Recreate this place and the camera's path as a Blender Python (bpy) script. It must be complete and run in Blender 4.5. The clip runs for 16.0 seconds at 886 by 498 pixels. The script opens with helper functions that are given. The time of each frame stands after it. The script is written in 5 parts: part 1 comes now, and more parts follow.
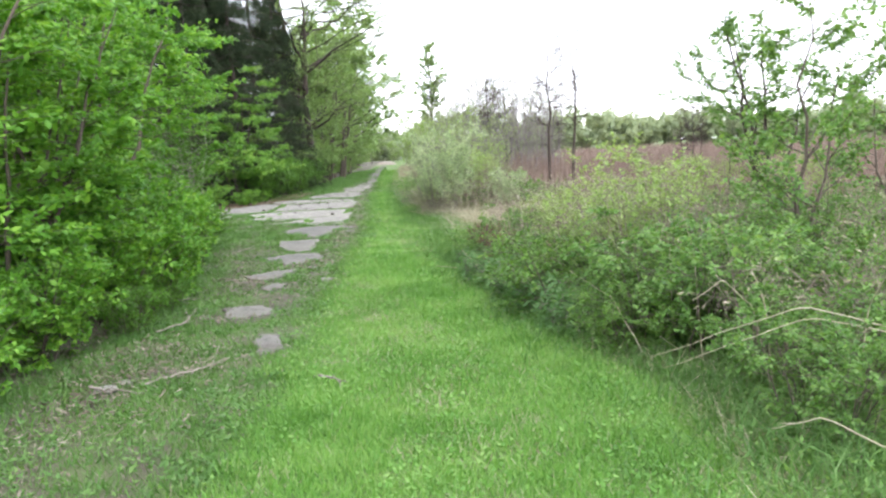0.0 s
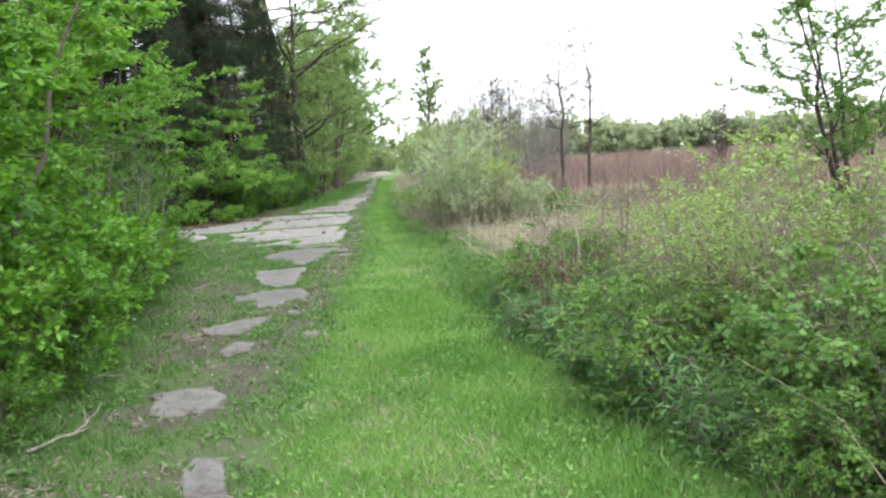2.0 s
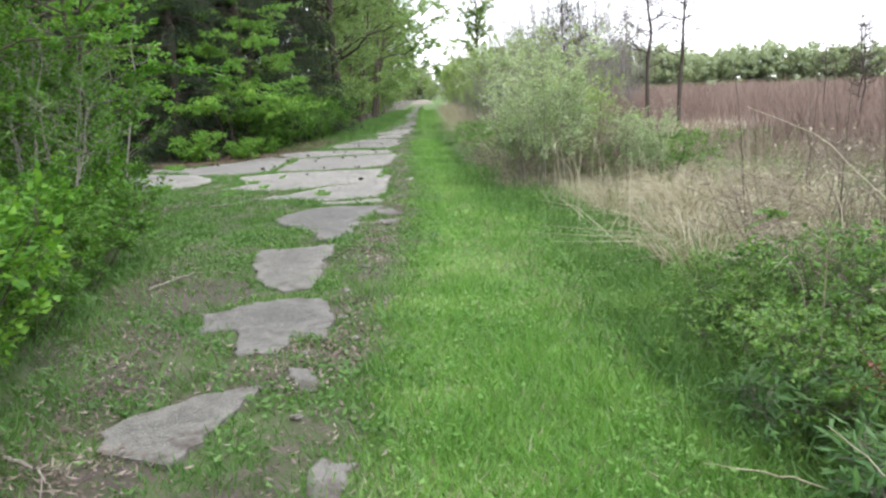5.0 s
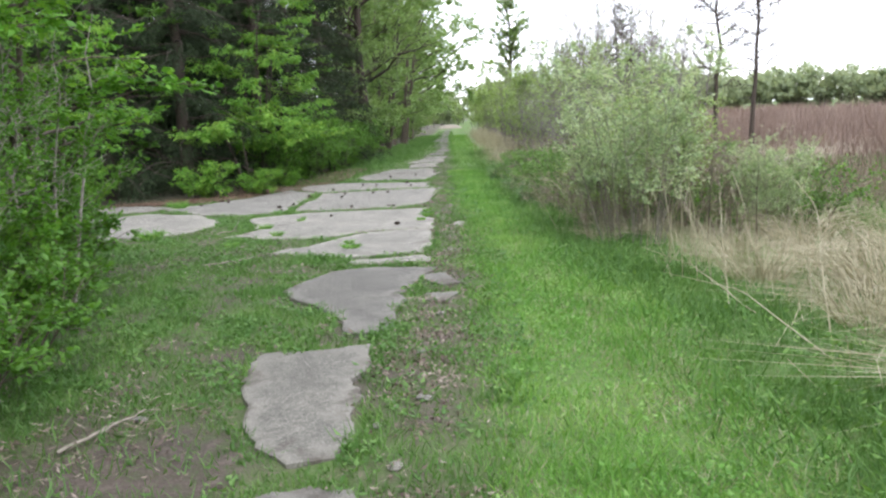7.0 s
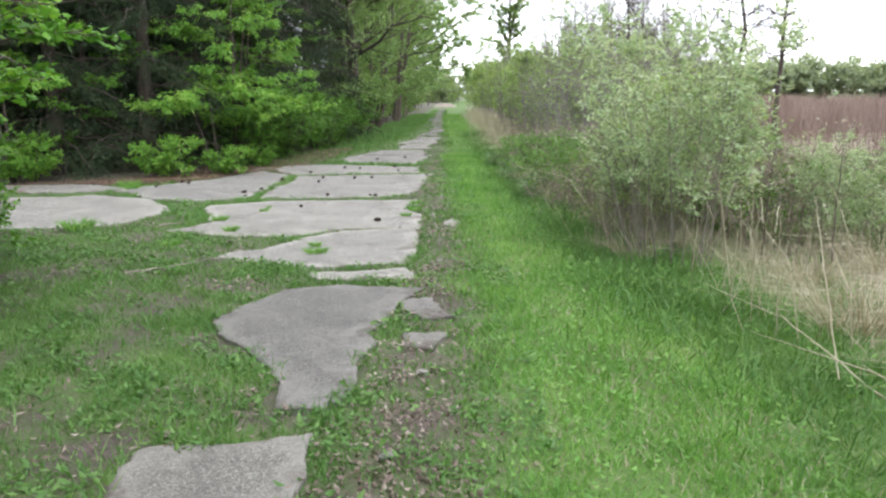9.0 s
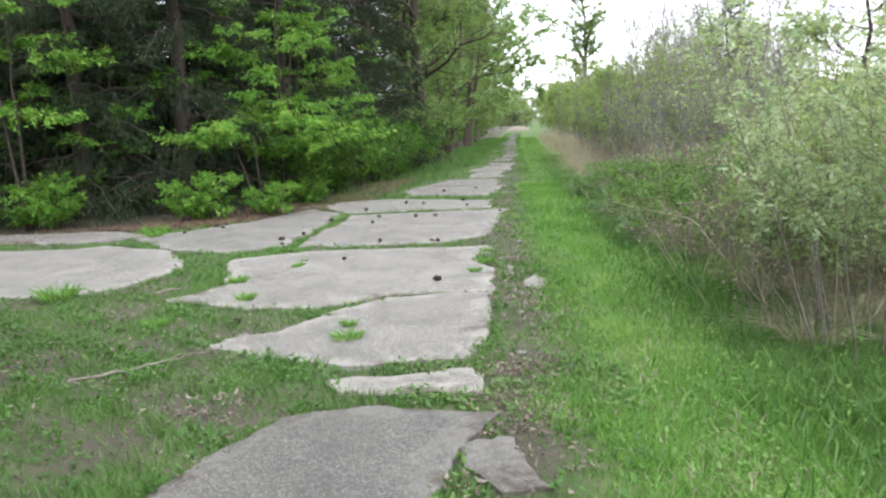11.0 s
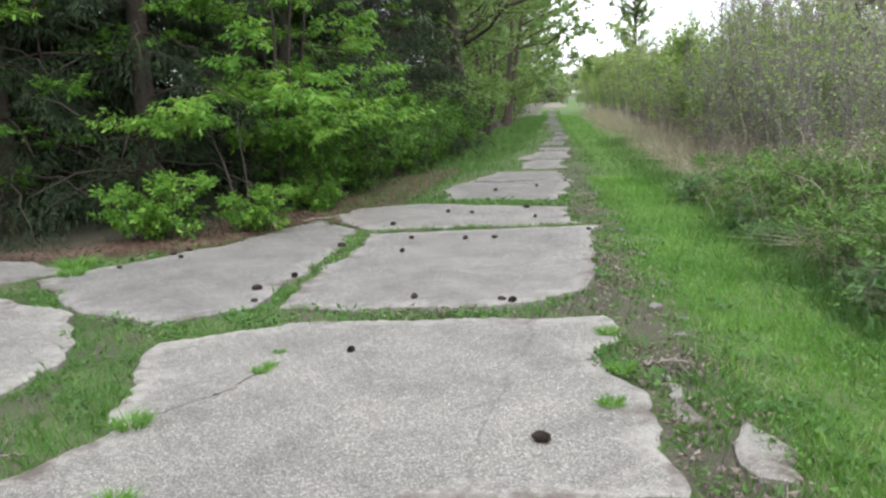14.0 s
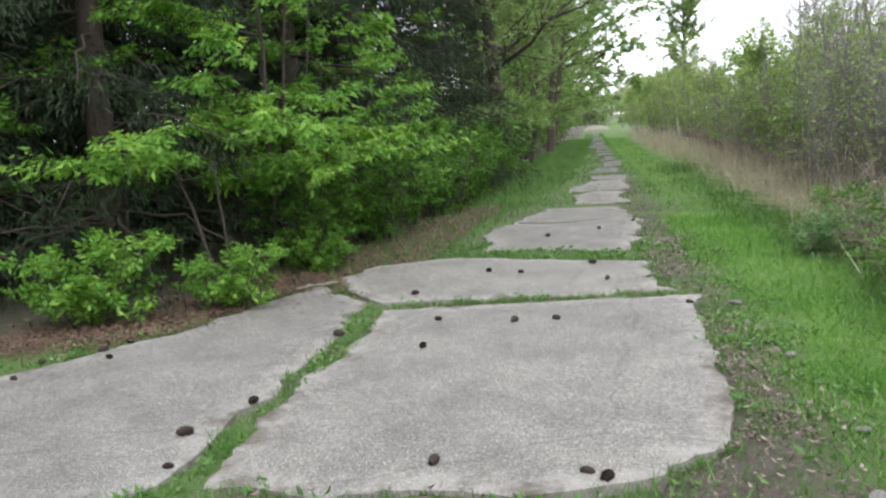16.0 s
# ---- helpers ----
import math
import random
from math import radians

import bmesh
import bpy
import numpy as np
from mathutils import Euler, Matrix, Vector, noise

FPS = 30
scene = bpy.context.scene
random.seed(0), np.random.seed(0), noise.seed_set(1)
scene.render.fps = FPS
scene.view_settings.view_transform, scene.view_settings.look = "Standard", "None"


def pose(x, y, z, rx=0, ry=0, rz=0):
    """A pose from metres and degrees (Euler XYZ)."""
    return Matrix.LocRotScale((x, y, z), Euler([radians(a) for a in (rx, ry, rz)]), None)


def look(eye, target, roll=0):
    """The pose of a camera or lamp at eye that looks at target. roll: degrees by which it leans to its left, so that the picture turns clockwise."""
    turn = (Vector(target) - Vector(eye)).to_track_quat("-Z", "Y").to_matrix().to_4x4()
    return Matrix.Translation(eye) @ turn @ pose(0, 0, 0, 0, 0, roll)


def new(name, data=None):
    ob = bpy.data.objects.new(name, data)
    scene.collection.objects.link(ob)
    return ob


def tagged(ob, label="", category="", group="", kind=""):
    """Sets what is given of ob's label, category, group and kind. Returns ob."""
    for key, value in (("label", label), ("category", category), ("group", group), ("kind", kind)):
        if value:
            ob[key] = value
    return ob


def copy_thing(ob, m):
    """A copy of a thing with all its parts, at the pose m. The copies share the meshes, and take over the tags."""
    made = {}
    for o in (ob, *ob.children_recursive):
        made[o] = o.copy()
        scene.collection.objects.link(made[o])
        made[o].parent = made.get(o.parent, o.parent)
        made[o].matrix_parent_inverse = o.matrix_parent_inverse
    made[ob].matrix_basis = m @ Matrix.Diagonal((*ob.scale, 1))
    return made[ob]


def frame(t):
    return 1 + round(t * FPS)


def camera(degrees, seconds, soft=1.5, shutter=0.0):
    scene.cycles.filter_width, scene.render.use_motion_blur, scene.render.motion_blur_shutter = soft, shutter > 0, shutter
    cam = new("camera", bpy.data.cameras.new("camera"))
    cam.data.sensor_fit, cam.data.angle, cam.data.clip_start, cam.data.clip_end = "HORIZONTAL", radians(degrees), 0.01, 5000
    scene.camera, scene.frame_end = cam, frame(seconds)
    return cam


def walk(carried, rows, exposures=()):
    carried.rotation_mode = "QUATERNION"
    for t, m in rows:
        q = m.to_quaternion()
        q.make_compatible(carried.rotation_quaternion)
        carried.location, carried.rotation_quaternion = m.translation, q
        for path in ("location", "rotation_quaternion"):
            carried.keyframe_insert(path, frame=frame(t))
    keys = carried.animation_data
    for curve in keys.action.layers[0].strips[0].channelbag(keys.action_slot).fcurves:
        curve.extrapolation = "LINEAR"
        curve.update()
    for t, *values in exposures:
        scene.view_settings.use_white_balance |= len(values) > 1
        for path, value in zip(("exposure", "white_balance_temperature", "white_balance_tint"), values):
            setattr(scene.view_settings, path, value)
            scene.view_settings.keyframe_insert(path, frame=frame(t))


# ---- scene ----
cam = camera(54.3, 16.0, soft=2.4)
EXPOSURE = 1.0
PATH = [
    (0, (0.008, 0.062, 1.574), (0.001, 2.049, 1.345), -2.6),
    (0.5, (-0.021, 0.769, 1.6), (-0.144, 2.759, 1.449), -2.6),
    (1, (-0.101, 1.617, 1.535), (-0.08, 3.599, 1.265), -0.7),
    (1.5, (-0.147, 2.425, 1.495), (-0.126, 4.408, 1.24), -2.0),
    (2, (-0.296, 3.158, 1.52), (-0.292, 5.148, 1.312), -3.5),
    (2.5, (-0.418, 3.836, 1.522), (-0.447, 5.829, 1.355), -3.9),
    (3, (-0.508, 4.629, 1.503), (-0.545, 6.608, 1.218), -3.8),
    (3.5, (-0.586, 5.52, 1.456), (-0.612, 7.504, 1.201), -3.0),
    (4, (-0.649, 6.343, 1.46), (-0.663, 8.322, 1.169), -2.3),
    (4.2, (-0.701, 6.647, 1.489), (-0.742, 8.617, 1.147), -2.4),
    (6.3, (-1.273, 9.67, 1.461), (-1.404, 11.629, 1.077), -2.3),
    (6.5, (-1.33, 9.983, 1.478), (-1.482, 11.937, 1.083), -2.3),
    (7, (-1.457, 10.698, 1.486), (-1.596, 12.669, 1.18), -2.5),
    (7.5, (-1.563, 11.229, 1.493), (-1.645, 13.209, 1.22), -1.9),
    (8, (-1.605, 11.685, 1.491), (-1.772, 13.644, 1.124), 1.7),
    (8.1, (-1.616, 11.739, 1.499), (-1.809, 13.695, 1.128), 1.3),
    (8.2, (-1.576, 11.84, 1.491), (-1.696, 13.806, 1.146), 0.0),
    (10.3, (-1.561, 14.071, 1.441), (-1.702, 16.031, 1.067), -1.3),
    (10.5, (-1.609, 14.327, 1.428), (-1.784, 16.296, 1.125), -0.9),
    (11, (-1.745, 15.078, 1.426), (-2.034, 17.034, 1.13), -2.3),
    (11.5, (-1.926, 15.722, 1.47), (-2.127, 17.692, 1.184), -0.9),
    (12, (-2.117, 16.466, 1.449), (-2.449, 18.404, 1.083), -2.8),
    (12.5, (-2.301, 17.073, 1.469), (-2.612, 19.015, 1.103), -3.1),
    (13, (-2.47, 17.78, 1.439), (-2.869, 19.702, 1.052), -2.0),
    (13.5, (-2.61, 18.43, 1.432), (-2.965, 20.352, 1.007), -1.6),
    (14, (-2.67, 19.155, 1.432), (-3.025, 21.093, 1.087), -2.5),
    (14.5, (-2.778, 19.774, 1.407), (-3.06, 21.725, 1.073), -1.6),
    (15, (-2.885, 20.439, 1.433), (-3.267, 22.387, 1.193), -2.0),
    (15.5, (-2.968, 21.06, 1.431), (-3.394, 22.992, 1.139), -2.6),
    (16, (-3.104, 21.742, 1.419), (-3.551, 23.671, 1.137), -4.0),
]
walk(cam, [(t, look(eye, target, roll)) for t, eye, target, roll in PATH], exposures=[(t, EXPOSURE + 0.23 + e, 6230, 13) for t, e in ((0, 0.46), (1, 0.33), (2, 0.27), (3.5, 0.26), (7, 0.12), (10.5, 0.2), (12.5, 0.14), (14.5, -0.05), (16, -0.06))])

# ---- world and light: a bright overcast sky ----
SUN_ELEVATION, SUN_AZIMUTH = radians(52), radians(150)
world = bpy.data.worlds.new("overcast_sky")
scene.world = world
world.use_nodes = True
wn, wl = world.node_tree.nodes, world.node_tree.links
wn.clear()
w_out = wn.new("ShaderNodeOutputWorld")
w_back = wn.new("ShaderNodeBackground")
w_back.inputs["Strength"].default_value = 0.12
w_sky = wn.new("ShaderNodeTexSky")
w_sky.sky_type, w_sky.sun_disc = "NISHITA", False
w_sky.sun_elevation, w_sky.sun_rotation = SUN_ELEVATION, SUN_AZIMUTH
w_cloud = wn.new("ShaderNodeTexNoise")
w_cloud.inputs["Scale"].default_value = 2.2
w_cloud.inputs["Detail"].default_value = 4.0
w_ramp = wn.new("ShaderNodeValToRGB")
w_ramp.color_ramp.elements[0].position, w_ramp.color_ramp.elements[0].color = 0.3, (0.86, 0.88, 0.92, 1)
w_ramp.color_ramp.elements[1].position, w_ramp.color_ramp.elements[1].color = 0.7, (1.0, 1.0, 1.0, 1)
w_gain = wn.new("ShaderNodeVectorMath")
w_gain.operation = "SCALE"
w_gain.inputs["Scale"].default_value = 9.0
w_mix = wn.new("ShaderNodeMixRGB")
w_mix.inputs["Fac"].default_value = 0.86
wl.new(w_cloud.outputs["Fac"], w_ramp.inputs["Fac"])
wl.new(w_ramp.outputs["Color"], w_gain.inputs[0])
wl.new(w_sky.outputs["Color"], w_mix.inputs["Color1"])
wl.new(w_gain.outputs["Vector"], w_mix.inputs["Color2"])
wl.new(w_mix.outputs["Color"], w_back.inputs["Color"])
wl.new(w_back.outputs["Background"], w_out.inputs["Surface"])

sun = new("sun", bpy.data.lights.new("sun", "SUN"))
sun.data.energy, sun.data.angle, sun.data.color = 1.0, radians(25), (1.0, 0.97, 0.92)
sun.matrix_world = look((20 * math.sin(SUN_AZIMUTH), 20 * math.cos(SUN_AZIMUTH), 25), (0, 0, 0))


# ---- materials ----
def material(name):
    mat = bpy.data.materials.new(name)
    mat.use_nodes = True
    nodes, links = mat.node_tree.nodes, mat.node_tree.links
    return mat, nodes, links, nodes["Principled BSDF"]


def ramp(nodes, stops):
    node = nodes.new("ShaderNodeValToRGB")
    els = node.color_ramp.elements
    while len(els) < len(stops):
        els.new(0.5)
    for el, (at, col) in zip(els, stops):
        el.position, el.color = at, (*col, 1)
    return node


def noise_node(nodes, links, scale, detail=4, coord="Object", rough=0.6):
    tc = nodes.new("ShaderNodeTexCoord")
    n = nodes.new("ShaderNodeTexNoise")
    n.inputs["Scale"].default_value, n.inputs["Detail"].default_value, n.inputs["Roughness"].default_value = scale, detail, rough
    links.new(tc.outputs[coord], n.inputs["Vector"])
    return n


def mixed(nodes, links, kind, fac, a, b):
    m = nodes.new("ShaderNodeMixRGB")
    m.blend_type = kind
    for sock, v in (("Fac", fac), ("Color1", a), ("Color2", b)):
        if isinstance(v, (int, float)):
            m.inputs[sock].default_value = v
        elif isinstance(v, tuple):
            m.inputs[sock].default_value = (*v, 1)
        else:
            links.new(v, m.inputs[sock])
    return m.outputs["Color"]


def leaf_material(name, dark, mid, light, glow=0.35, rough=0.5, patch=1.3):
    """Foliage: every leaf its own shade, larger patches of old and young growth, light that passes through."""
    mat, nodes, links, bsdf = material(name)
    geo = nodes.new("ShaderNodeNewGeometry")
    r = ramp(nodes, [(0.0, dark), (0.5, mid), (1.0, light)])
    n = noise_node(nodes, links, patch, 3)
    add = nodes.new("ShaderNodeMath")
    add.operation = "MULTIPLY_ADD"
    links.new(geo.outputs["Random Per Island"], add.inputs[0])
    add.inputs[1].default_value = 0.55
    sub = nodes.new("ShaderNodeMath")
    sub.operation = "MULTIPLY_ADD"
    links.new(n.outputs["Fac"], sub.inputs[0])
    sub.inputs[1].default_value, sub.inputs[2].default_value = 1.2, -0.37
    links.new(sub.outputs[0], add.inputs[2])
    links.new(add.outputs[0], r.inputs["Fac"])
    links.new(r.outputs["Color"], bsdf.inputs["Base Color"])
    bsdf.inputs["Roughness"].default_value = rough
    bsdf.inputs["Specular IOR Level"].default_value = 0.35
    tr = nodes.new("ShaderNodeBsdfTranslucent")
    links.new(mixed(nodes, links, "MULTIPLY", 1.0, r.outputs["Color"], (1.25, 1.15, 0.7)), tr.inputs["Color"])
    mx = nodes.new("ShaderNodeMixShader")
    mx.inputs["Fac"].default_value = glow
    links.new(bsdf.outputs["BSDF"], mx.inputs[1])
    links.new(tr.outputs["BSDF"], mx.inputs[2])
    links.new(mx.outputs["Shader"], nodes["Material Output"].inputs["Surface"])
    return mat


def bark_material(name, a, b, scale=30):
    mat, nodes, links, bsdf = material(name)
    n = noise_node(nodes, links, scale, 5)
    r = ramp(nodes, [(0.3, a), (0.7, b)])
    links.new(n.outputs["Fac"], r.inputs["Fac"])
    links.new(r.outputs["Color"], bsdf.inputs["Base Color"])
    bsdf.inputs["Roughness"].default_value = 0.9
    bump = nodes.new("ShaderNodeBump")
    bump.inputs["Strength"].default_value, bump.inputs["Distance"].default_value = 0.6, 0.01
    links.new(n.outputs["Fac"], bump.inputs["Height"])
    links.new(bump.outputs["Normal"], bsdf.inputs["Normal"])
    return mat


def ground_material():
    """Moss and thatch under the grass, bare soil and dry straw where the plan says so."""
    mat, nodes, links, bsdf = material("ground_soil_and_thatch")
    att = nodes.new("ShaderNodeVertexColor")
    att.layer_name = "cover"
    sep = nodes.new("ShaderNodeSeparateColor")
    links.new(att.outputs["Color"], sep.inputs["Color"])
    fine, mid, big = (noise_node(nodes, links, s, 5) for s in (55, 9, 0.8))
    thatch = ramp(nodes, [(0.25, (0.035, 0.06, 0.014)), (0.5, (0.07, 0.14, 0.022)), (0.75, (0.15, 0.2, 0.055))])
    soil = ramp(nodes, [(0.25, (0.02, 0.015, 0.012)), (0.5, (0.06, 0.046, 0.038)), (0.75, (0.15, 0.122, 0.104))])
    straw = ramp(nodes, [(0.25, (0.11, 0.08, 0.06)), (0.5, (0.22, 0.165, 0.13)), (0.8, (0.36, 0.29, 0.23))])
    both = mixed(nodes, links, "MIX", 0.5, fine.outputs["Fac"], mid.outputs["Fac"])
    for r in (thatch, soil, straw):
        links.new(both, r.inputs["Fac"])
    edge = nodes.new("ShaderNodeMath")
    edge.operation = "MULTIPLY_ADD"
    links.new(mid.outputs["Fac"], edge.inputs[0])
    edge.inputs[1].default_value, edge.inputs[2].default_value = 1.6, -0.8
    wear = nodes.new("ShaderNodeMath")
    wear.operation, wear.use_clamp = "ADD", True
    links.new(sep.outputs["Red"], wear.inputs[0])
    links.new(edge.outputs[0], wear.inputs[1])
    c = mixed(nodes, links, "MIX", wear.outputs[0], thatch.outputs["Color"], soil.outputs["Color"])
    dry = nodes.new("ShaderNodeMath")
    dry.operation, dry.use_clamp = "MULTIPLY_ADD", True
    links.new(big.outputs["Fac"], dry.inputs[0])
    dry.inputs[1].default_value = 0.5
    links.new(sep.outputs["Green"], dry.inputs[2])
    dry2 = nodes.new("ShaderNodeMath")
    dry2.operation, dry2.use_clamp = "SUBTRACT", True
    links.new(dry.outputs[0], dry2.inputs[0])
    dry2.inputs[1].default_value = 0.25
    c = mixed(nodes, links, "MIX", dry2.outputs[0], c, straw.outputs["Color"])
    links.new(c, bsdf.inputs["Base Color"])
    bsdf.inputs["Roughness"].default_value = 0.95
    bump = nodes.new("ShaderNodeBump")
    bump.inputs["Strength"].default_value, bump.inputs["Distance"].default_value = 0.9, 0.03
    links.new(both, bump.inputs["Height"])
    links.new(bump.outputs["Normal"], bsdf.inputs["Normal"])
    return mat


def concrete_material(name, shade):
    """Worn concrete with exposed aggregate, stains and pale worn rims."""
    mat, nodes, links, bsdf = material(name)
    info = nodes.new("ShaderNodeObjectInfo")
    tc = nodes.new("ShaderNodeTexCoord")
    vor = nodes.new("ShaderNodeTexVoronoi")
    vor.inputs["Scale"].default_value = 175
    links.new(tc.outputs["Object"], vor.inputs["Vector"])
    stones = ramp(nodes, [(0.0, (0.09, 0.086, 0.08)), (0.35, (0.165, 0.158, 0.147)), (0.72, (0.24, 0.229, 0.215)), (0.86, (0.28, 0.268, 0.252)), (1.0, (0.47, 0.452, 0.428))])
    sep = nodes.new("ShaderNodeSeparateColor")
    links.new(vor.outputs["Color"], sep.inputs["Color"])
    links.new(sep.outputs["Red"], stones.inputs["Fac"])
    stain = noise_node(nodes, links, 1.7, 6, rough=0.65)
    sr = ramp(nodes, [(0.3, (0.66, 0.645, 0.63)), (0.5, (0.95, 0.935, 0.92)), (0.7, (1.16, 1.13, 1.1))])
    links.new(stain.outputs["Fac"], sr.inputs["Fac"])
    c = mixed(nodes, links, "MULTIPLY", 1.0, stones.outputs["Color"], sr.outputs["Color"])
    pale = noise_node(nodes, links, 6.0, 5, rough=0.7)
    pr = ramp(nodes, [(0.6, (0, 0, 0)), (0.85, (1, 1, 1))])
    worn = nodes.new("ShaderNodeAttribute")
    worn.attribute_name = "worn"
    wear = nodes.new("ShaderNodeMath")
    wear.operation = "MULTIPLY_ADD"
    links.new(worn.outputs["Fac"], wear.inputs[0])
    wear.inputs[1].default_value = 0.3
    links.new(pale.outputs["Fac"], wear.inputs[2])
    links.new(wear.outputs[0], pr.inputs["Fac"])
    c = mixed(nodes, links, "MIX", mixed(nodes, links, "MULTIPLY", 1.0, pr.outputs["Color"], (0.6, 0.6, 0.6)), c, (0.36, 0.335, 0.31))
    dirt = noise_node(nodes, links, 2.4, 8, rough=0.72)
    spread = nodes.new("ShaderNodeMath")
    spread.operation = "MULTIPLY_ADD"
    links.new(dirt.outputs["Fac"], spread.inputs[0])
    spread.inputs[1].default_value, spread.inputs[2].default_value = 1.9, -0.45
    dsum = nodes.new("ShaderNodeMath")
    dsum.operation = "MULTIPLY_ADD"
    links.new(worn.outputs["Fac"], dsum.inputs[0])
    dsum.inputs[1].default_value = 0.3
    links.new(spread.outputs[0], dsum.inputs[2])
    dr = ramp(nodes, [(0.76, (0, 0, 0)), (1.0, (0.92, 0.92, 0.92))])
    links.new(dsum.outputs[0], dr.inputs["Fac"])
    # thin wandering cracks
    bent = mixed(nodes, links, "ADD", 0.35, tc.outputs["Object"], stain.outputs["Color"])
    split = nodes.new("ShaderNodeTexVoronoi")
    split.feature = "DISTANCE_TO_EDGE"
    split.inputs["Scale"].default_value = 0.27
    links.new(bent, split.inputs["Vector"])
    cr = ramp(nodes, [(0.0, (0.38, 0.38, 0.38)), (0.0025, (0, 0, 0))])
    links.new(split.outputs["Distance"], cr.inputs["Fac"])
    c = mixed(nodes, links, "MIX", cr.outputs["Color"], c, (0.05, 0.042, 0.036))
    c = mixed(nodes, links, "MIX", dr.outputs["Color"], c, (0.1, 0.079, 0.067))
    tone = ramp(nodes, [(0.0, (0.87 * shade, 0.89 * shade, 0.87 * shade)), (1.0, (1.03 * shade, 1.05 * shade, 1.0 * shade))])
    links.new(info.outputs["Random"], tone.inputs["Fac"])
    c = mixed(nodes, links, "MULTIPLY", 1.0, c, tone.outputs["Color"])
    links.new(c, bsdf.inputs["Base Color"])
    bsdf.inputs["Roughness"].default_value = 0.88
    bump = nodes.new("ShaderNodeBump")
    bump.inputs["Strength"].default_value, bump.inputs["Distance"].default_value = 0.7, 0.006
    h = mixed(nodes, links, "ADD", 1.0, sep.outputs["Green"], stain.outputs["Fac"])
    links.new(h, bump.inputs["Height"])
    links.new(bump.outputs["Normal"], bsdf.inputs["Normal"])
    return mat


GROUND = ground_material()
CONCRETE = concrete_material("worn_aggregate_concrete", 1.0)
CONCRETE_DARK = concrete_material("dark_old_concrete", 0.64)
LEAF_BRIGHT = leaf_material("young_green_leaves", (0.047, 0.145, 0.016), (0.115, 0.29, 0.03), (0.25, 0.45, 0.065), 0.44)
LEAF_FRESH = leaf_material("fresh_green_leaves", (0.045, 0.12, 0.018), (0.1, 0.215, 0.032), (0.19, 0.32, 0.06), 0.35)
LEAF_MAPLE = leaf_material("young_maple_leaves", (0.05, 0.14, 0.02), (0.13, 0.3, 0.038), (0.31, 0.48, 0.085), 0.42)
LEAF_DEEP = leaf_material("deep_green_leaves", (0.04, 0.115, 0.014), (0.08, 0.2, 0.022), (0.14, 0.29, 0.035), 0.38)
LEAF_BRAMBLE = leaf_material("bramble_leaves", (0.047, 0.12, 0.025), (0.115, 0.24, 0.05), (0.235, 0.37, 0.11), 0.43)
LEAF_OLIVE = leaf_material("silvery_olive_leaves", (0.16, 0.26, 0.12), (0.32, 0.43, 0.25), (0.56, 0.63, 0.48), 0.5)
LEAF_HERB = leaf_material("dark_herb_leaves", (0.05, 0.13, 0.038), (0.105, 0.22, 0.07), (0.2, 0.33, 0.14), 0.42)
LEAF_VERGE = leaf_material("pale_verge_leaves", (0.12, 0.21, 0.065), (0.2, 0.32, 0.11), (0.31, 0.43, 0.2), 0.48)
LEAF_SPRING = leaf_material("pale_spring_leaves", (0.13, 0.22, 0.06), (0.235, 0.36, 0.1), (0.34, 0.46, 0.17), 0.42)
# distance haze is put into this leaf colour: pale, with little contrast
LEAF_FAR = leaf_material("haze_tinted_distant_leaves", (0.25, 0.31, 0.2), (0.3, 0.37, 0.24), (0.35, 0.42, 0.28), 0.4, 0.8, patch=0.2)
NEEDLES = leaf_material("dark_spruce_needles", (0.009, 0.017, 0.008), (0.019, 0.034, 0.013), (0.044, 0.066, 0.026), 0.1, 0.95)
GRASS = leaf_material("lawn_grass_blades", (0.064, 0.163, 0.03), (0.134, 0.305, 0.056), (0.3, 0.45, 0.155), 0.42, patch=0.9)
ROAD_GRASS = leaf_material("coarse_road_grass", (0.04, 0.102, 0.021), (0.08, 0.188, 0.038), (0.18, 0.3, 0.092), 0.36, patch=1.2)
TALL_GRASS = leaf_material("rank_green_grass", (0.045, 0.11, 0.026), (0.084, 0.19, 0.042), (0.18, 0.3, 0.09), 0.36, patch=0.7)
DRY_GRASS = leaf_material("dry_straw", (0.17, 0.15, 0.095), (0.32, 0.29, 0.195), (0.53, 0.5, 0.385), 0.15, patch=2.0)
RED_STEMS = leaf_material("reddish_brown_dead_stems", (0.095, 0.064, 0.055), (0.185, 0.13, 0.11), (0.32, 0.25, 0.21), 0.1, patch=0.25)
RUST_LEAF = leaf_material("rust_brown_dead_leaves", (0.07, 0.032, 0.02), (0.14, 0.06, 0.034), (0.23, 0.115, 0.065), 0.12)
LITTER = leaf_material("brown_leaf_litter", (0.06, 0.042, 0.032), (0.14, 0.105, 0.082), (0.36, 0.31, 0.26), 0.05, patch=3.0)
NEEDLE_LITTER = leaf_material("reddish_brown_needle_litter", (0.06, 0.036, 0.026), (0.13, 0.08, 0.058), (0.25, 0.17, 0.13), 0.05, patch=3.0)
BARK = bark_material("grey_brown_bark", (0.045, 0.035, 0.026), (0.13, 0.105, 0.08))
BARK_PALE = bark_material("pale_grey_twigs", (0.17, 0.15, 0.13), (0.36, 0.33, 0.29))
BARK_STRAW = bark_material("dull_brown_dead_stems", (0.1, 0.078, 0.06), (0.27, 0.225, 0.18))
BARK_OLIVE = bark_material("grey_green_stems", (0.1, 0.09, 0.07), (0.24, 0.22, 0.175))
BARK_GREY = bark_material("grey_sapling_bark", (0.09, 0.08, 0.07), (0.24, 0.22, 0.2))
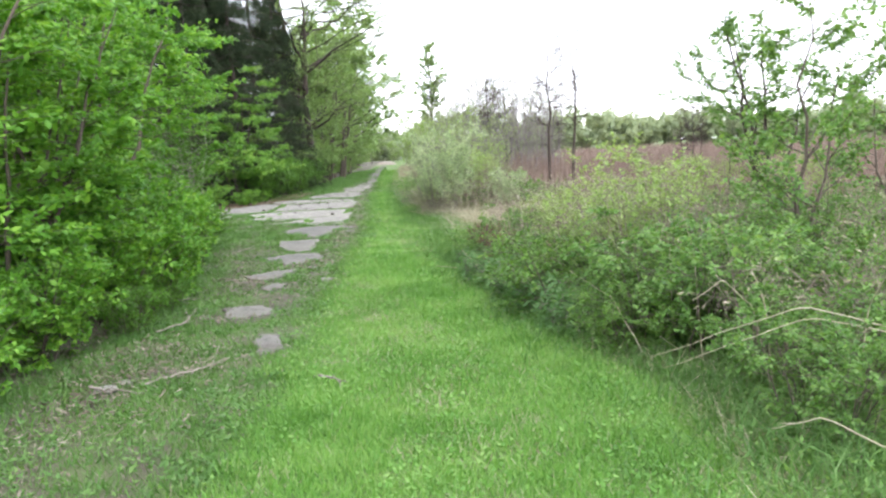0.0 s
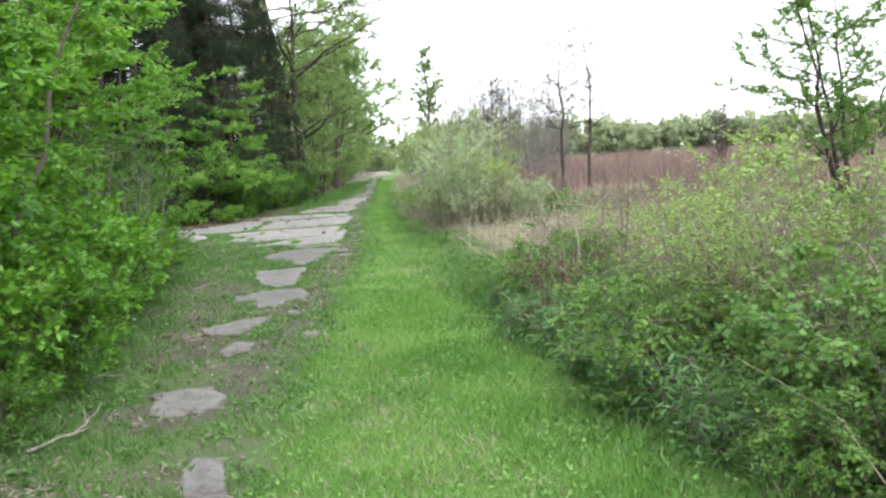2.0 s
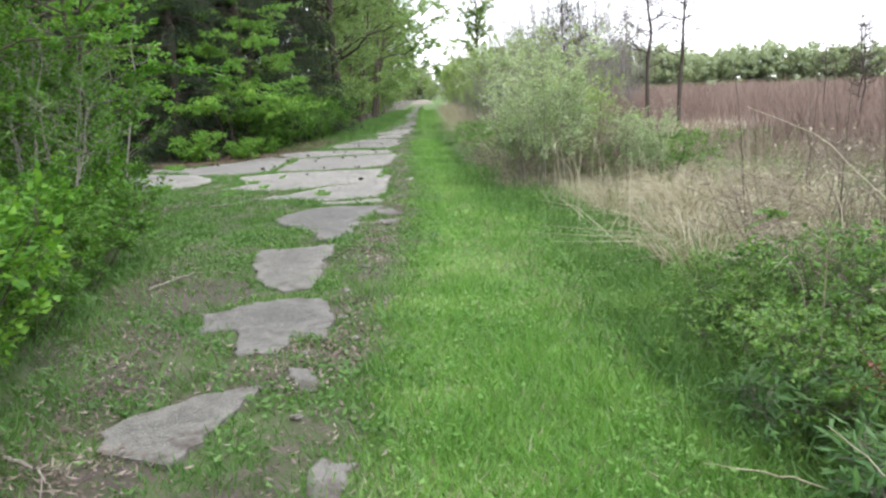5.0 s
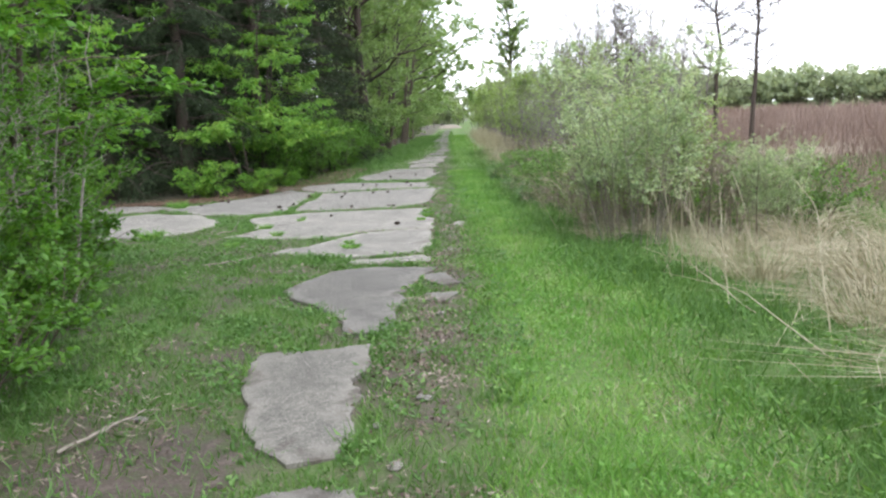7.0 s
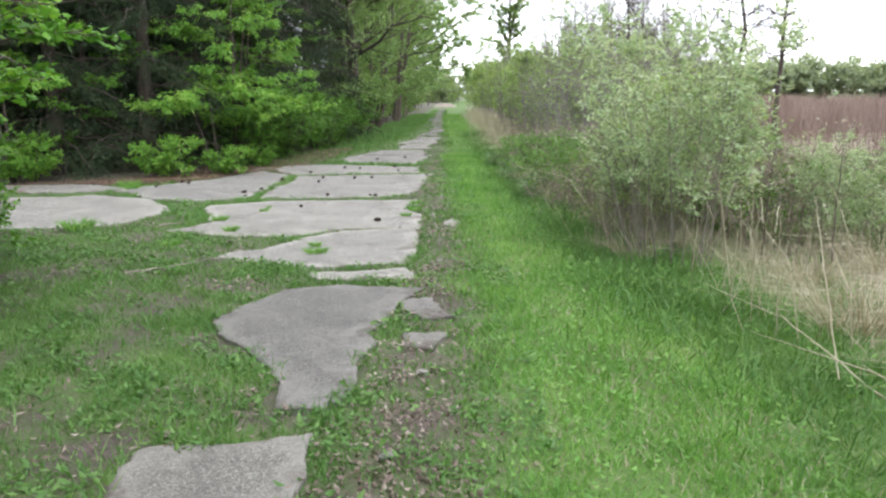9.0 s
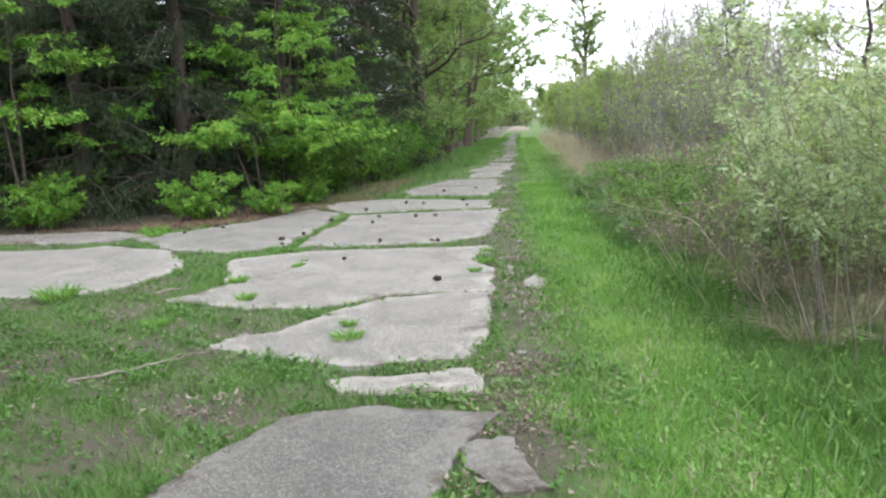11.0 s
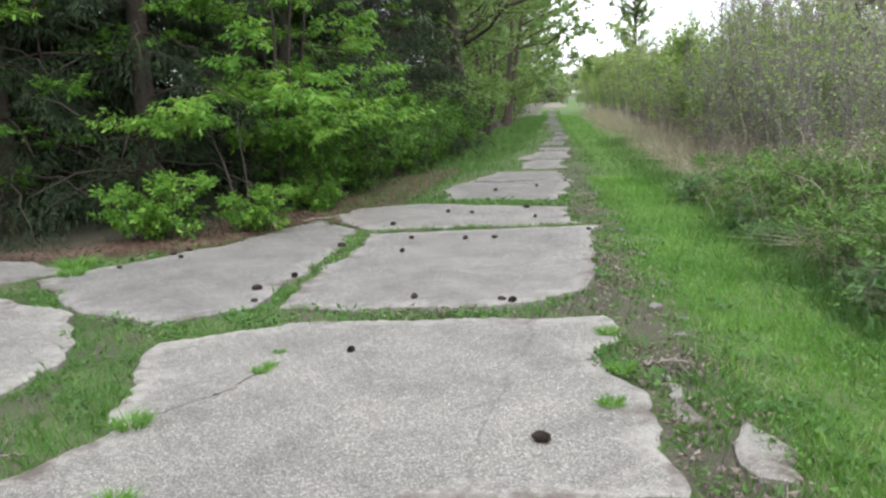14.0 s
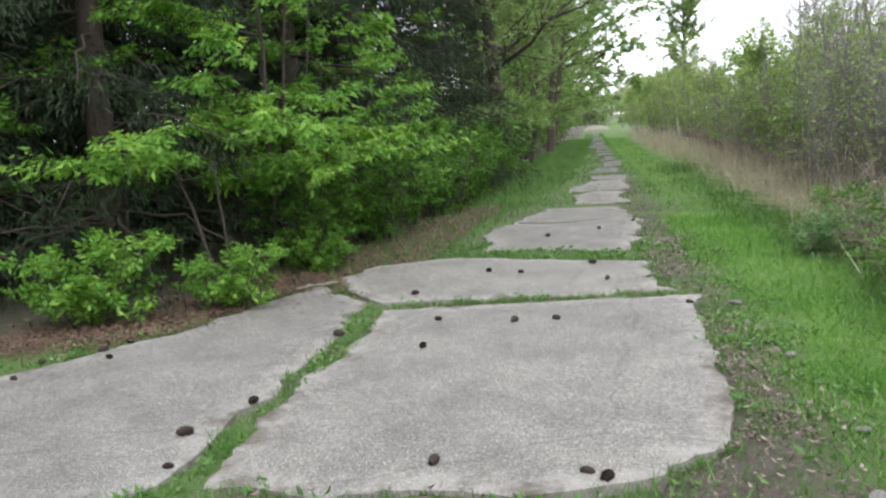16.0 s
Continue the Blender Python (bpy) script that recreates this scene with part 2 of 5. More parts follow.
BARK_PURPLE = bark_material("purplish_grey_bark", (0.1, 0.085, 0.085), (0.25, 0.22, 0.22))
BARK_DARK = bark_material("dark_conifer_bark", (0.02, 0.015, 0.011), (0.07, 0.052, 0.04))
DEADWOOD = bark_material("weathered_dead_wood", (0.11, 0.09, 0.072), (0.32, 0.285, 0.245), 22)
SOIL = bark_material("dark_crack_soil", (0.05, 0.043, 0.036), (0.13, 0.115, 0.1), 40)
CONE = bark_material("pine_cone_brown", (0.02, 0.013, 0.01), (0.06, 0.04, 0.029), 60)


# ---- mesh helpers ----
def mesh_np(name, V, F, mat, smooth=False):
    me = bpy.data.meshes.new(name)
    V, F = np.asarray(V, dtype=np.float32), np.asarray(F, dtype=np.int32)
    me.vertices.add(len(V))
    me.vertices.foreach_set("co", V.ravel())
    me.loops.add(F.size)
    me.loops.foreach_set("vertex_index", F.ravel())
    me.polygons.add(len(F))
    me.polygons.foreach_set("loop_start", np.arange(0, F.size, F.shape[1], dtype=np.int32))
    if smooth:
        me.polygons.foreach_set("use_smooth", np.ones(len(F), dtype=bool))
    me.materials.append(mat)
    me.update(calc_edges=True)
    return me


def part(name, me, parent, label=""):
    ob = new(name, me)
    ob.parent = parent
    return tagged(ob, label)


def unit(a):
    return a / np.maximum(np.linalg.norm(a, axis=-1, keepdims=True), 1e-9)


def tubes(paths, radii, sides):
    """Tapered tubes along m paths of k points each."""
    m, k, _ = paths.shape
    tan = unit(np.gradient(paths, axis=1))
    ref = np.where(np.abs(tan[..., 2:3]) > 0.9, [1.0, 0, 0], [0, 0, 1.0])
    u = unit(np.cross(tan, ref))
    v = np.cross(tan, u)
    ang = np.arange(sides) * 2 * np.pi / sides
    ring = paths[:, :, None] + radii[:, :, None, None] * (np.cos(ang)[:, None] * u[:, :, None] + np.sin(ang)[:, None] * v[:, :, None])
    idx = np.arange(m * k * sides).reshape(m, k, sides)
    a, b = idx[:, :-1], idx[:, 1:]
    a2, b2 = np.roll(a, -1, axis=2), np.roll(b, -1, axis=2)
    F = np.concatenate([np.stack([a, a2, b2], -1).reshape(-1, 3), np.stack([a, b2, b], -1).reshape(-1, 3)])
    return ring.reshape(-1, 3), F


def blades(P, A, S, L, W, fold=0.12):
    """Folded pointed leaves: base P, along A, sideways S."""
    n = np.cross(A, S)
    L, W = L[:, None], W[:, None]
    mid = P + A * L * 0.45 + n * (W * fold * 2)
    V = np.stack([P, mid + S * W / 2, P + A * L, mid - S * W / 2], 1).reshape(-1, 3)
    i = np.arange(len(P))[:, None] * 4
    F = np.concatenate([i + [0, 2, 1], i + [0, 3, 2]], 0)
    return V, F


def spikes(P, A, S, L, W, bend):
    """Grass blades: one narrow bent strip of three triangles each."""
    L, W = L[:, None], W[:, None]
    B = P + A * L * 0.55
    T = P + A * L * 0.9 + bend * L
    V = np.stack([P - S * W / 2, P + S * W / 2, B - S * W * 0.4, B + S * W * 0.4, T], 1).reshape(-1, 3)
    i = np.arange(len(P))[:, None] * 5
    F = np.concatenate([i + [0, 1, 3], i + [0, 3, 2], i + [2, 3, 4]], 0)
    return V, F


def joined(pieces):
    Vs, Fs, n = [], [], 0
    for V, F in pieces:
        Vs.append(V)
        Fs.append(F + n)
        n += len(V)
    return np.concatenate(Vs), np.concatenate(Fs)


def along(paths, which, t):
    k = paths.shape[1]
    f = np.clip(t, 0, 0.9999) * (k - 1)
    i = f.astype(int)
    w = (f - i)[:, None]
    return paths[which, i] * (1 - w) + paths[which, i + 1] * w, unit(paths[which, i + 1] - paths[which, i])


def grow(rng, base, way, length, k, rise, wiggle):
    """Curved paths from base along way; rise bends them up (or, below 0, down)."""
    t = np.linspace(0, 1, k)[None, :, None]
    L = length[:, None, None]
    p = base[:, None] + way[:, None] * L * t
    p[..., 2] += (rise * length)[:, None] * t[..., 0] ** 2
    steps = rng.normal(0, 1, p.shape) * wiggle * L * np.minimum(t * 2, 1)
    return p + steps


def woody_plant(name, seed, height, spread, bark, leaf, stems=1, lean=0.1, foot=0.05, limbs=12, first=0.25, twigs=7, per_twig=14,
                leaf_len=0.07, leaf_wide=0.04, flat=0.6, elev=0.5, rise=0.1, twig_len=0.4, girth=0.05, profile="round", leaf_droop=0.2,
                crown_name="crown", sides=6, twig_r=0.0):
    """A tree or shrub: stems, limbs and twigs as tapered tubes, and a crown of single leaves along the twigs."""
    rng = np.random.default_rng(seed)
    az = rng.uniform(0, 2 * np.pi, stems) if stems > 1 else rng.uniform(0, 2 * np.pi, 1)
    out = np.stack([np.cos(az), np.sin(az), np.zeros(stems)], 1)
    base = out * foot * rng.uniform(0.3, 1, (stems, 1))
    base[:, 2] = -0.05
    h = height * rng.uniform(0.75, 1.0, stems) if stems > 1 else np.array([height * 0.97])
    way = unit(out * lean * rng.uniform(0.4, 1.3, (stems, 1)) + [0, 0, 1.0])
    ks, kl = (6, 4) if sides <= 4 else (9, 6)
    S = grow(rng, base, way, h, ks, np.zeros(stems), 0.012)
    rs = girth * (np.linspace(1, 0.12, ks)[None] ** 0.9) * rng.uniform(0.7, 1.1, (stems, 1))
    wood = [tubes(S, rs, sides)]
    n1 = stems * limbs
    w1 = np.repeat(np.arange(stems), limbs)
    t1 = rng.uniform(first, 0.98, n1)
    p1, d1 = along(S, w1, t1)
    a1 = np.arange(n1) * 2.39996 + rng.uniform(-0.5, 0.5, n1)
    u = (t1 - first) / (1 - first)
    shape = {"round": np.sin(np.pi * np.clip(u * 0.8 + 0.18, 0, 1)) ** 0.7, "cone": 1.05 - 0.85 * u, "vase": 0.5 + 0.5 * u, "tall": 0.75 - 0.4 * np.abs(u - 0.4)}[profile]
    l1 = spread * shape * rng.uniform(0.6, 1.15, n1)
    e1 = elev * rng.uniform(0.4, 1.5, n1)
    dir1 = np.stack([np.cos(a1) * np.cos(e1), np.sin(a1) * np.cos(e1), np.sin(e1)], 1)
    B = grow(rng, p1, dir1, l1, kl, np.full(n1, rise), 0.03)
    rl = (girth * 0.42 * (1 - 0.6 * u) * np.minimum(1, l1 / max(spread, 0.01)))[:, None] * np.linspace(1, 0.18, kl)[None]
    wood.append(tubes(B, np.maximum(rl, 0.0025), max(3, sides - 1)))
    n2 = n1 * twigs
    w2 = np.repeat(np.arange(n1), twigs)
    t2 = rng.uniform(0.2, 1.0, n2)
    p2, d2 = along(B, w2, t2)
    side = unit(np.cross(d2, [0, 0, 1.0]) + 1e-6)
    sgn = rng.choice([-1.0, 1.0], (n2, 1))
    up = rng.normal(0, 1, (n2, 1)) * (1 - flat) * [0, 0, 1.0]
    dir2 = unit(d2 * rng.uniform(0.5, 1.2, (n2, 1)) + side * sgn * rng.uniform(0.3, 1.0, (n2, 1)) + up)
    l2 = twig_len * rng.uniform(0.4, 1.2, n2) * (1.15 - 0.5 * t2)
    T = grow(rng, p2, dir2, l2, 2 if n2 > 150 else 4, np.full(n2, rise * 0.5), 0.0)
    rt = max(girth * 0.08, 0.003, twig_r) * np.linspace(1, 0.35, T.shape[1])[None] * np.ones((n2, 1))
    wood.append(tubes(T, rt, 3))
    top = new(name)
    V, F = joined(wood)
    part("trunk" if stems == 1 else "branchwork", mesh_np("wood", V, F, bark, True), top)
    if per_twig:
        n3 = n2 * per_twig
        w3 = np.repeat(np.arange(n2), per_twig)
        t3 = rng.uniform(0.05, 1.0, n3)
        p3, d3 = along(T, w3, t3)
        sd = unit(np.cross(d3, [0, 0, 1.0]) + 1e-6)
        A = unit(d3 * rng.uniform(0.2, 1.0, (n3, 1)) + sd * rng.choice([-1.0, 1.0], (n3, 1)) * rng.uniform(0.3, 1, (n3, 1)) + rng.normal(0, 0.35, (n3, 3)) - [0, 0, leaf_droop])
        nrm = unit(np.array([0, 0, 1.0]) * flat * 1.6 + rng.normal(0, 0.6, (n3, 3)))
        Sd = unit(np.cross(A, nrm))
        size = rng.uniform(0.6, 1.15, n3)
        p3 = p3 + rng.normal(0, leaf_len * 0.25, (n3, 3))
        V, F = blades(p3, A, Sd, leaf_len * size, leaf_wide * size)
        part(crown_name, mesh_np("leaves", V, F, leaf), top)
    return top


def spruce(name, seed, height, spread, bare=0.8, sprays=190, size=1.0):
    """An old spruce with drooping boughs and hanging needle sprays."""
    rng = np.random.default_rng(seed)
    S = grow(rng, np.array([[0, 0, -0.05]]), np.array([[0, 0, 1.0]]), np.array([height]), 10, np.zeros(1), 0.004)
    wood = [tubes(S, 0.17 * np.linspace(1, 0.06, 10)[None], 9)]
    n1 = 150
    z = rng.uniform(bare, height * 0.98, n1)
    u = (z - bare) / (height - bare)
    a = np.arange(n1) * 2.39996 + rng.uniform(-0.3, 0.3, n1)
    l = spread * (1.02 - 0.9 * u) * rng.uniform(0.65, 1.1, n1)
    e = rng.uniform(-0.15, 0.25, n1)
    d = np.stack([np.cos(a) * np.cos(e), np.sin(a) * np.cos(e), np.sin(e)], 1)
    base = np.stack([0 * z, 0 * z, z], 1)
    B = grow(rng, base, d, l, 7, np.full(n1, -0.28), 0.02)
    wood.append(tubes(B, 0.022 * np.linspace(1, 0.2, 7)[None] * np.ones((n1, 1)), 4))
    n3 = n1 * sprays
    w3 = np.repeat(np.arange(n1), sprays)
    t3 = rng.uniform(0.12, 1.0, n3) ** 0.8
    p, dd = along(B, w3, t3)
    sd = unit(np.cross(dd, [0, 0, 1.0]))
    reach = rng.uniform(0, 1, (n3, 1)) * rng.choice([-1.0, 1.0], (n3, 1))
    p = p + sd * reach * 0.28 - np.array([0, 0, 1.0]) * rng.uniform(0, 0.3, (n3, 1))
    A = unit(dd * 0.5 + sd * reach * 0.6 + rng.normal(0, 0.45, (n3, 3)) - [0, 0, 0.6])
    Sd = unit(np.cross(A, rng.normal(0, 1, (n3, 3))))
    V, F = blades(p, A, Sd, rng.uniform(0.07, 0.15, n3) * size, rng.uniform(0.009, 0.018, n3) * size)
    top = new(name)
    Vw, Fw = joined(wood)
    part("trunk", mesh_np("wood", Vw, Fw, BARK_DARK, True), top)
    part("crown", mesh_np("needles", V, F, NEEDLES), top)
    return top


def put(ob, x, y, turn=0.0, scale=1.0, z=0.0):
    ob.matrix_basis = pose(x, y, z, 0, 0, turn) @ Matrix.Scale(scale, 4)
    return ob


def again(ob, x, y, turn=0.0, scale=1.0, z=0.0):
    c = copy_thing(ob, Matrix.Identity(4))
    return put(c, x, y, turn, scale, z)


# ---- plan ----
RIGHT_EDGE = [(-6, 1.9), (0, 1.6), (5.3, 1.3), (7.2, 0.8), (10, 0.38), (11.5, 0.08), (13, -0.1), (16.8, -0.25), (18, -0.46), (20, -0.76), (23.4, -1.12), (28, -1.43), (32, -1.7), (41, -2.12), (55, -3.0), (80, -4.4), (140, -7.5)]
LEFT_EDGE = [(-6, -2.6), (4, -2.9), (9, -2.85), (11.5, -3.15), (13.2, -3.7), (16.2, -4.5), (17.4, -5.0), (19.5, -5.9), (21.5, -9.5), (26.4, -9.5), (27.2, -7.6), (28.3, -6.6), (30.5, -6.2), (35.4, -5.7), (44, -6.0), (58, -6.3), (83, -6.7), (140, -9.5)]
LAWN_LEFT = [(-6, -1.0), (6, -1.2), (10, -1.35), (13, -1.5), (17, -1.64), (20.5, -1.75), (23.8, -2.03), (26, -2.32), (31, -2.6), (38, -2.95), (48, -3.6), (64, -4.6), (140, -8.3)]


def line_x(table, y):
    ys, xs = zip(*table)
    return np.interp(y, ys, xs)


def ragged(points, rng, step=0.07, amount=0.03):
    """The outline of a broken slab: the corners joined by crumbled edges."""
    out = []
    for (x0, y0), (x1, y1) in zip(points, points[1:] + points[:1]):
        n = max(1, int(math.hypot(x1 - x0, y1 - y0) / step))
        for i in range(n):
            out.append((x0 + (x1 - x0) * i / n, y0 + (y1 - y0) * i / n))
    jag = rng.normal(0, 1, (len(out), 2))
    soft = sum(np.roll(jag, k, axis=0) for k in (-2, -1, 0, 1, 2)) / 2.2
    return [(x + amount * (0.8 * s[0] + 0.25 * j[0]), y + amount * (0.8 * s[1] + 0.25 * j[1])) for (x, y), s, j in zip(out, soft, jag)]


SLABS = []


def broken_slab(*corners):
    SLABS.append(list(corners))


broken_slab((-2.21, 10.53), (-2.21, 10.79), (-1.99, 10.73), (-1.93, 10.44), (-2.06, 10.19))
broken_slab((-2.67, 11.5), (-2.42, 11.99), (-2.12, 12.06), (-2.17, 11.49), (-2.18, 11.09), (-2.56, 11.28))
broken_slab((-1.65, 10.95), (-1.64, 11.13), (-1.44, 11.09), (-1.5, 10.77), (-1.58, 10.77))
broken_slab((-2.0, 12.35), (-1.9, 12.34), (-1.8, 11.94), (-1.9, 11.9))
broken_slab((-2.9, 13.59), (-2.76, 13.66), (-2.62, 13.86), (-2.26, 13.99), (-2.08, 13.95), (-1.88, 13.27), (-1.89, 12.86), (-2.15, 12.97), (-2.15, 12.62), (-2.32, 12.61), (-2.42, 12.85), (-2.51, 13.19), (-2.71, 13.14))
broken_slab((-3.03, 15.5), (-3.02, 16.02), (-2.31, 16.21), (-2.29, 15.2), (-2.2, 14.35), (-2.41, 14.28), (-2.62, 14.45), (-2.85, 15.0))
broken_slab((-2.62, 16.5), (-2.68, 16.9), (-3.42, 18.08), (-3.39, 18.49), (-3.17, 18.98), (-2.74, 19.22), (-2.1, 19.09), (-2.24, 18.69), (-2.3, 17.93), (-2.28, 16.9), (-2.3, 16.52))
broken_slab((-3.12, 19.62), (-2.29, 19.86), (-2.23, 19.45), (-3.02, 19.37))
broken_slab((-4.17, 20.28), (-4.03, 20.66), (-3.81, 20.74), (-3.6, 21.3), (-3.17, 21.93), (-2.85, 22.03), (-2.4, 22.09), (-2.28, 20.38), (-2.4, 20.12), (-2.96, 19.95), (-3.34, 19.98))
broken_slab((-5.17, 21.86), (-4.85, 22.48), (-5.35, 23.9), (-4.7, 24.42), (-2.62, 24.6), (-2.55, 24.1), (-2.71, 23.8), (-2.42, 23.1), (-2.4, 22.09), (-3.17, 21.99), (-3.7, 21.5), (-4.3, 21.5))
broken_slab((-9.5, 24.9), (-7.9, 24.95), (-7.53, 25.25), (-6.43, 24.64), (-5.76, 23.63), (-5.79, 22.57), (-6.14, 22.09), (-7.6, 21.9), (-9.6, 22.6))
broken_slab((-7.5, 25.75), (-7.1, 26.6), (-6.55, 27.5), (-6.25, 28.7), (-6.08, 29.4), (-5.4, 28.55), (-5.2, 27.5), (-5.18, 26.6), (-5.17, 25.6), (-5.13, 24.85), (-5.62, 24.36), (-6.4, 24.7))
broken_slab((-4.92, 24.8), (-5.03, 25.7), (-5.03, 26.6), (-5.02, 27.3), (-5.12, 28.22), (-2.68, 28.5), (-2.74, 27.9), (-2.73, 26.7), (-2.72, 25.9), (-2.8, 25.35), (-3.1, 25.0), (-3.6, 24.84))
broken_slab((-5.2, 28.45), (-5.6, 29.0), (-5.95, 29.6), (-5.75, 30.3), (-5.0, 30.65), (-4.4, 30.5), (-3.05, 30.08), (-2.96, 28.9), (-2.72, 28.7))
broken_slab((-4.83, 31.2), (-5.01, 33.0), (-4.53, 35.4), (-3.39, 35.3), (-3.08, 32.75), (-3.21, 30.8))
broken_slab((-2.24, 18.7), (-1.95, 18.75), (-1.9, 18.3), (-2.12, 18.25))
broken_slab((-2.13, 17.89), (-1.84, 17.9), (-1.86, 17.53), (-2.07, 17.62))
broken_slab((-2.39, 23.5), (-2.26, 23.26), (-2.2, 22.84), (-2.37, 22.83), (-2.43, 23.24))
broken_slab((-2.4, 9.1), (-1.95, 9.25), (-1.8, 8.7), (-2.1, 8.45))
broken_slab((-1.75, 7.67), (-1.53, 7.64), (-1.43, 7.08), (-1.56, 6.8))
broken_slab((-10.2, 25.5), (-10.2, 26.6), (-8.1, 26.75), (-7.5, 26.2), (-7.8, 25.6))
broken_slab((-2.05, 22.9), (-1.93, 22.6), (-1.98, 22.2), (-2.12, 22.3))
rng_slab = np.random.default_rng(5)
OUTLINES = [ragged(s, rng_slab, 0.07, 0.027 if len(s) > 6 else 0.036) for s in SLABS]
y_far = 35.75
while y_far < 96:
    close = y_far < 41
    length = rng_slab.uniform(2.0, 2.6) if close else rng_slab.uniform(0.9, 2.4)
    right = float(line_x([(35, -3.28), (41, -3.4), (48, -3.75), (64, -4.65), (100, -6.6)], y_far)) + rng_slab.uniform(-0.12, 0.06)
    wide = float(np.interp(y_far, [35, 41, 44, 64, 95], [1.25, 0.95, 0.75, 0.7, 0.6])) * rng_slab.uniform(0.6, 1.1)
    skew = rng_slab.uniform(-0.25, 0.25)
    OUTLINES.append(ragged([(right - wide, y_far + skew), (right - wide * rng_slab.uniform(0.6, 1.1) - 0.1, y_far + length), (right - 0.05, y_far + length - skew), (right + 0.05, y_far)], rng_slab, 0.25, 0.07))
    y_far += length + (rng_slab.uniform(0.25, 0.4) if close else rng_slab.uniform(0.4, 1.3))



def inside(outline, x, y):
    hit = np.zeros(len(x), dtype=bool)
    pts = np.array(outline)
    lo, hi = pts.min(0), pts.max(0)
    near = np.nonzero((x > lo[0]) & (x < hi[0]) & (y > lo[1]) & (y < hi[1]))[0]
    if not len(near):
        return hit
    px, py = x[near], y[near]
    c = np.zeros(len(near), dtype=bool)
    for (x0, y0), (x1, y1) in zip(outline, outline[1:] + outline[:1]):
        if y0 != y1:
            c ^= ((y0 > py) != (y1 > py)) & (px < (x1 - x0) * (py - y0) / (y1 - y0) + x0)
    hit[near] = c
    return hit


def on_slab(x, y):
    hit = np.zeros(len(x), dtype=bool)
    x, y = x + 0.075 * wave(x, y, 6, 41) + 0.03 * wave(x, y, 25, 43), y + 0.075 * wave(x, y, 6, 42) + 0.03 * wave(x, y, 25, 44)
    for o in OUTLINES:
        hit |= inside(o, x, y)
    return hit


def wave(x, y, scale, seed):
    """Smooth noise between about -1 and 1."""
    r = np.random.default_rng(seed)
    v = np.zeros(len(x))
    for i in range(9):
        k = r.normal(0, 1, 2) * scale * (1 + 0.35 * i)
        v += np.sin(k[0] * x + k[1] * y + r.uniform(0, 6.28)) / (1 + 0.25 * i)
    return v / 2.6


def soil_cover(x, y):
    """How bare the ground is, 0 to 1: the old road's crumbled shoulders and the shade under the shrubs."""
    lawn, left = line_x(LAWN_LEFT, y), line_x(LEFT_EDGE, y)
    shoulder = np.exp(-((x - lawn + 0.3) / 0.36) ** 2) * np.interp(y, [3, 6, 14, 17, 45, 70], [0.3, 0.55, 0.85, 1.0, 0.9, 0.6]) * np.clip(0.85 + 0.35 * wave(x, y, 4, 34), 0, 1)
    strip = np.clip((lawn - 0.1 - x) / 0.3, 0, 1) * np.clip((x - left + 0.4) / 0.4, 0, 1)
    rubble = strip * np.interp(y, [4, 6, 13, 16, 26, 40], [0.8, 0.85, 0.85, 0.9, 0.7, 0.45]) * np.clip(0.58 + 0.6 * wave(x, y, 1.5, 3) + 0.4 * wave(x, y, 4.5, 35), 0, 1)
    under = np.clip((left - x) / 0.4, 0, 1) * 0.85 * np.clip((x - left + 9) / 4, 0.25, 1)
    edge = np.exp(-((x - left) / 0.35) ** 2) * np.clip((y - 25) / 1.5, 0, 1) * np.clip((38 - y) / 4, 0, 1)
    joint = np.clip((x + 8) / 0.5, 0, 1) * np.clip((-2.3 - x) / 0.2, 0, 1) * np.clip((y - 19) / 0.5, 0, 1) * np.clip((37 - y) / 2, 0, 1) * np.clip(0.4 + 0.45 * wave(x, y, 2.4, 45), 0, 1)
    spots = ((-3.05, 14.7, 0.5), (-2.95, 13.9, 0.45), (-3.2, 14.2, 0.45), (-2.65, 10.2, 0.5), (-2.8, 12.1, 0.45), (-2.15, 8.6, 0.55), (-2.3, 6.3, 0.5), (-3.6, 19.2, 0.45), (-4.7, 21.1, 0.45), (-3.2, 16.0, 0.4), (-2.45, 11.0, 0.4), (-2.75, 25.4, 0.5), (-2.85, 24.9, 0.35), (-2.55, 26.2, 0.35))
    bald = sum(np.exp(-((x - a) ** 2 + (y - b) ** 2) / r ** 2) for a, b, r in spots) * np.clip(0.95 + 0.5 * wave(x, y, 5, 46), 0, 1.2)
    return np.clip(np.maximum.reduce([shoulder, rubble, under, edge * 0.95, joint, bald]), 0, 1)


# ---- ground: one sheet to the horizon ----
xs = np.concatenate([[-3000, -900, -300, -120, -60, -35, -22, -16], np.arange(-12, 4.01, 0.16), [4.6, 5.5, 7, 9, 12, 16, 22, 35, 60, 120, 300, 900, 3000]])
ys = np.concatenate([[-3000, -900, -300, -100, -40, -20, -10, -5, -2], np.arange(0, 36, 0.18), np.arange(36, 60, 0.8), np.arange(60, 120, 4), [130, 150, 200, 300, 600, 1200, 3000]])
GX, GY = np.meshgrid(xs, ys)
gx, gy = GX.ravel(), GY.ravel()
nearby = np.clip(1 - np.abs(gy - 18) / 60, 0, 1) * np.clip(1 - np.abs(gx + 4) / 14, 0, 1)
gz = (wave(gx, gy, 1.1, 1) * 0.009 + wave(gx, gy, 5, 2) * 0.004) * np.clip(nearby * 3, 0, 1) - 0.012
gz -= 0.02 * on_slab(gx, gy)
nx, ny = len(xs), len(ys)
gi = (np.arange(ny - 1)[:, None] * nx + np.arange(nx - 1)[None]).ravel()
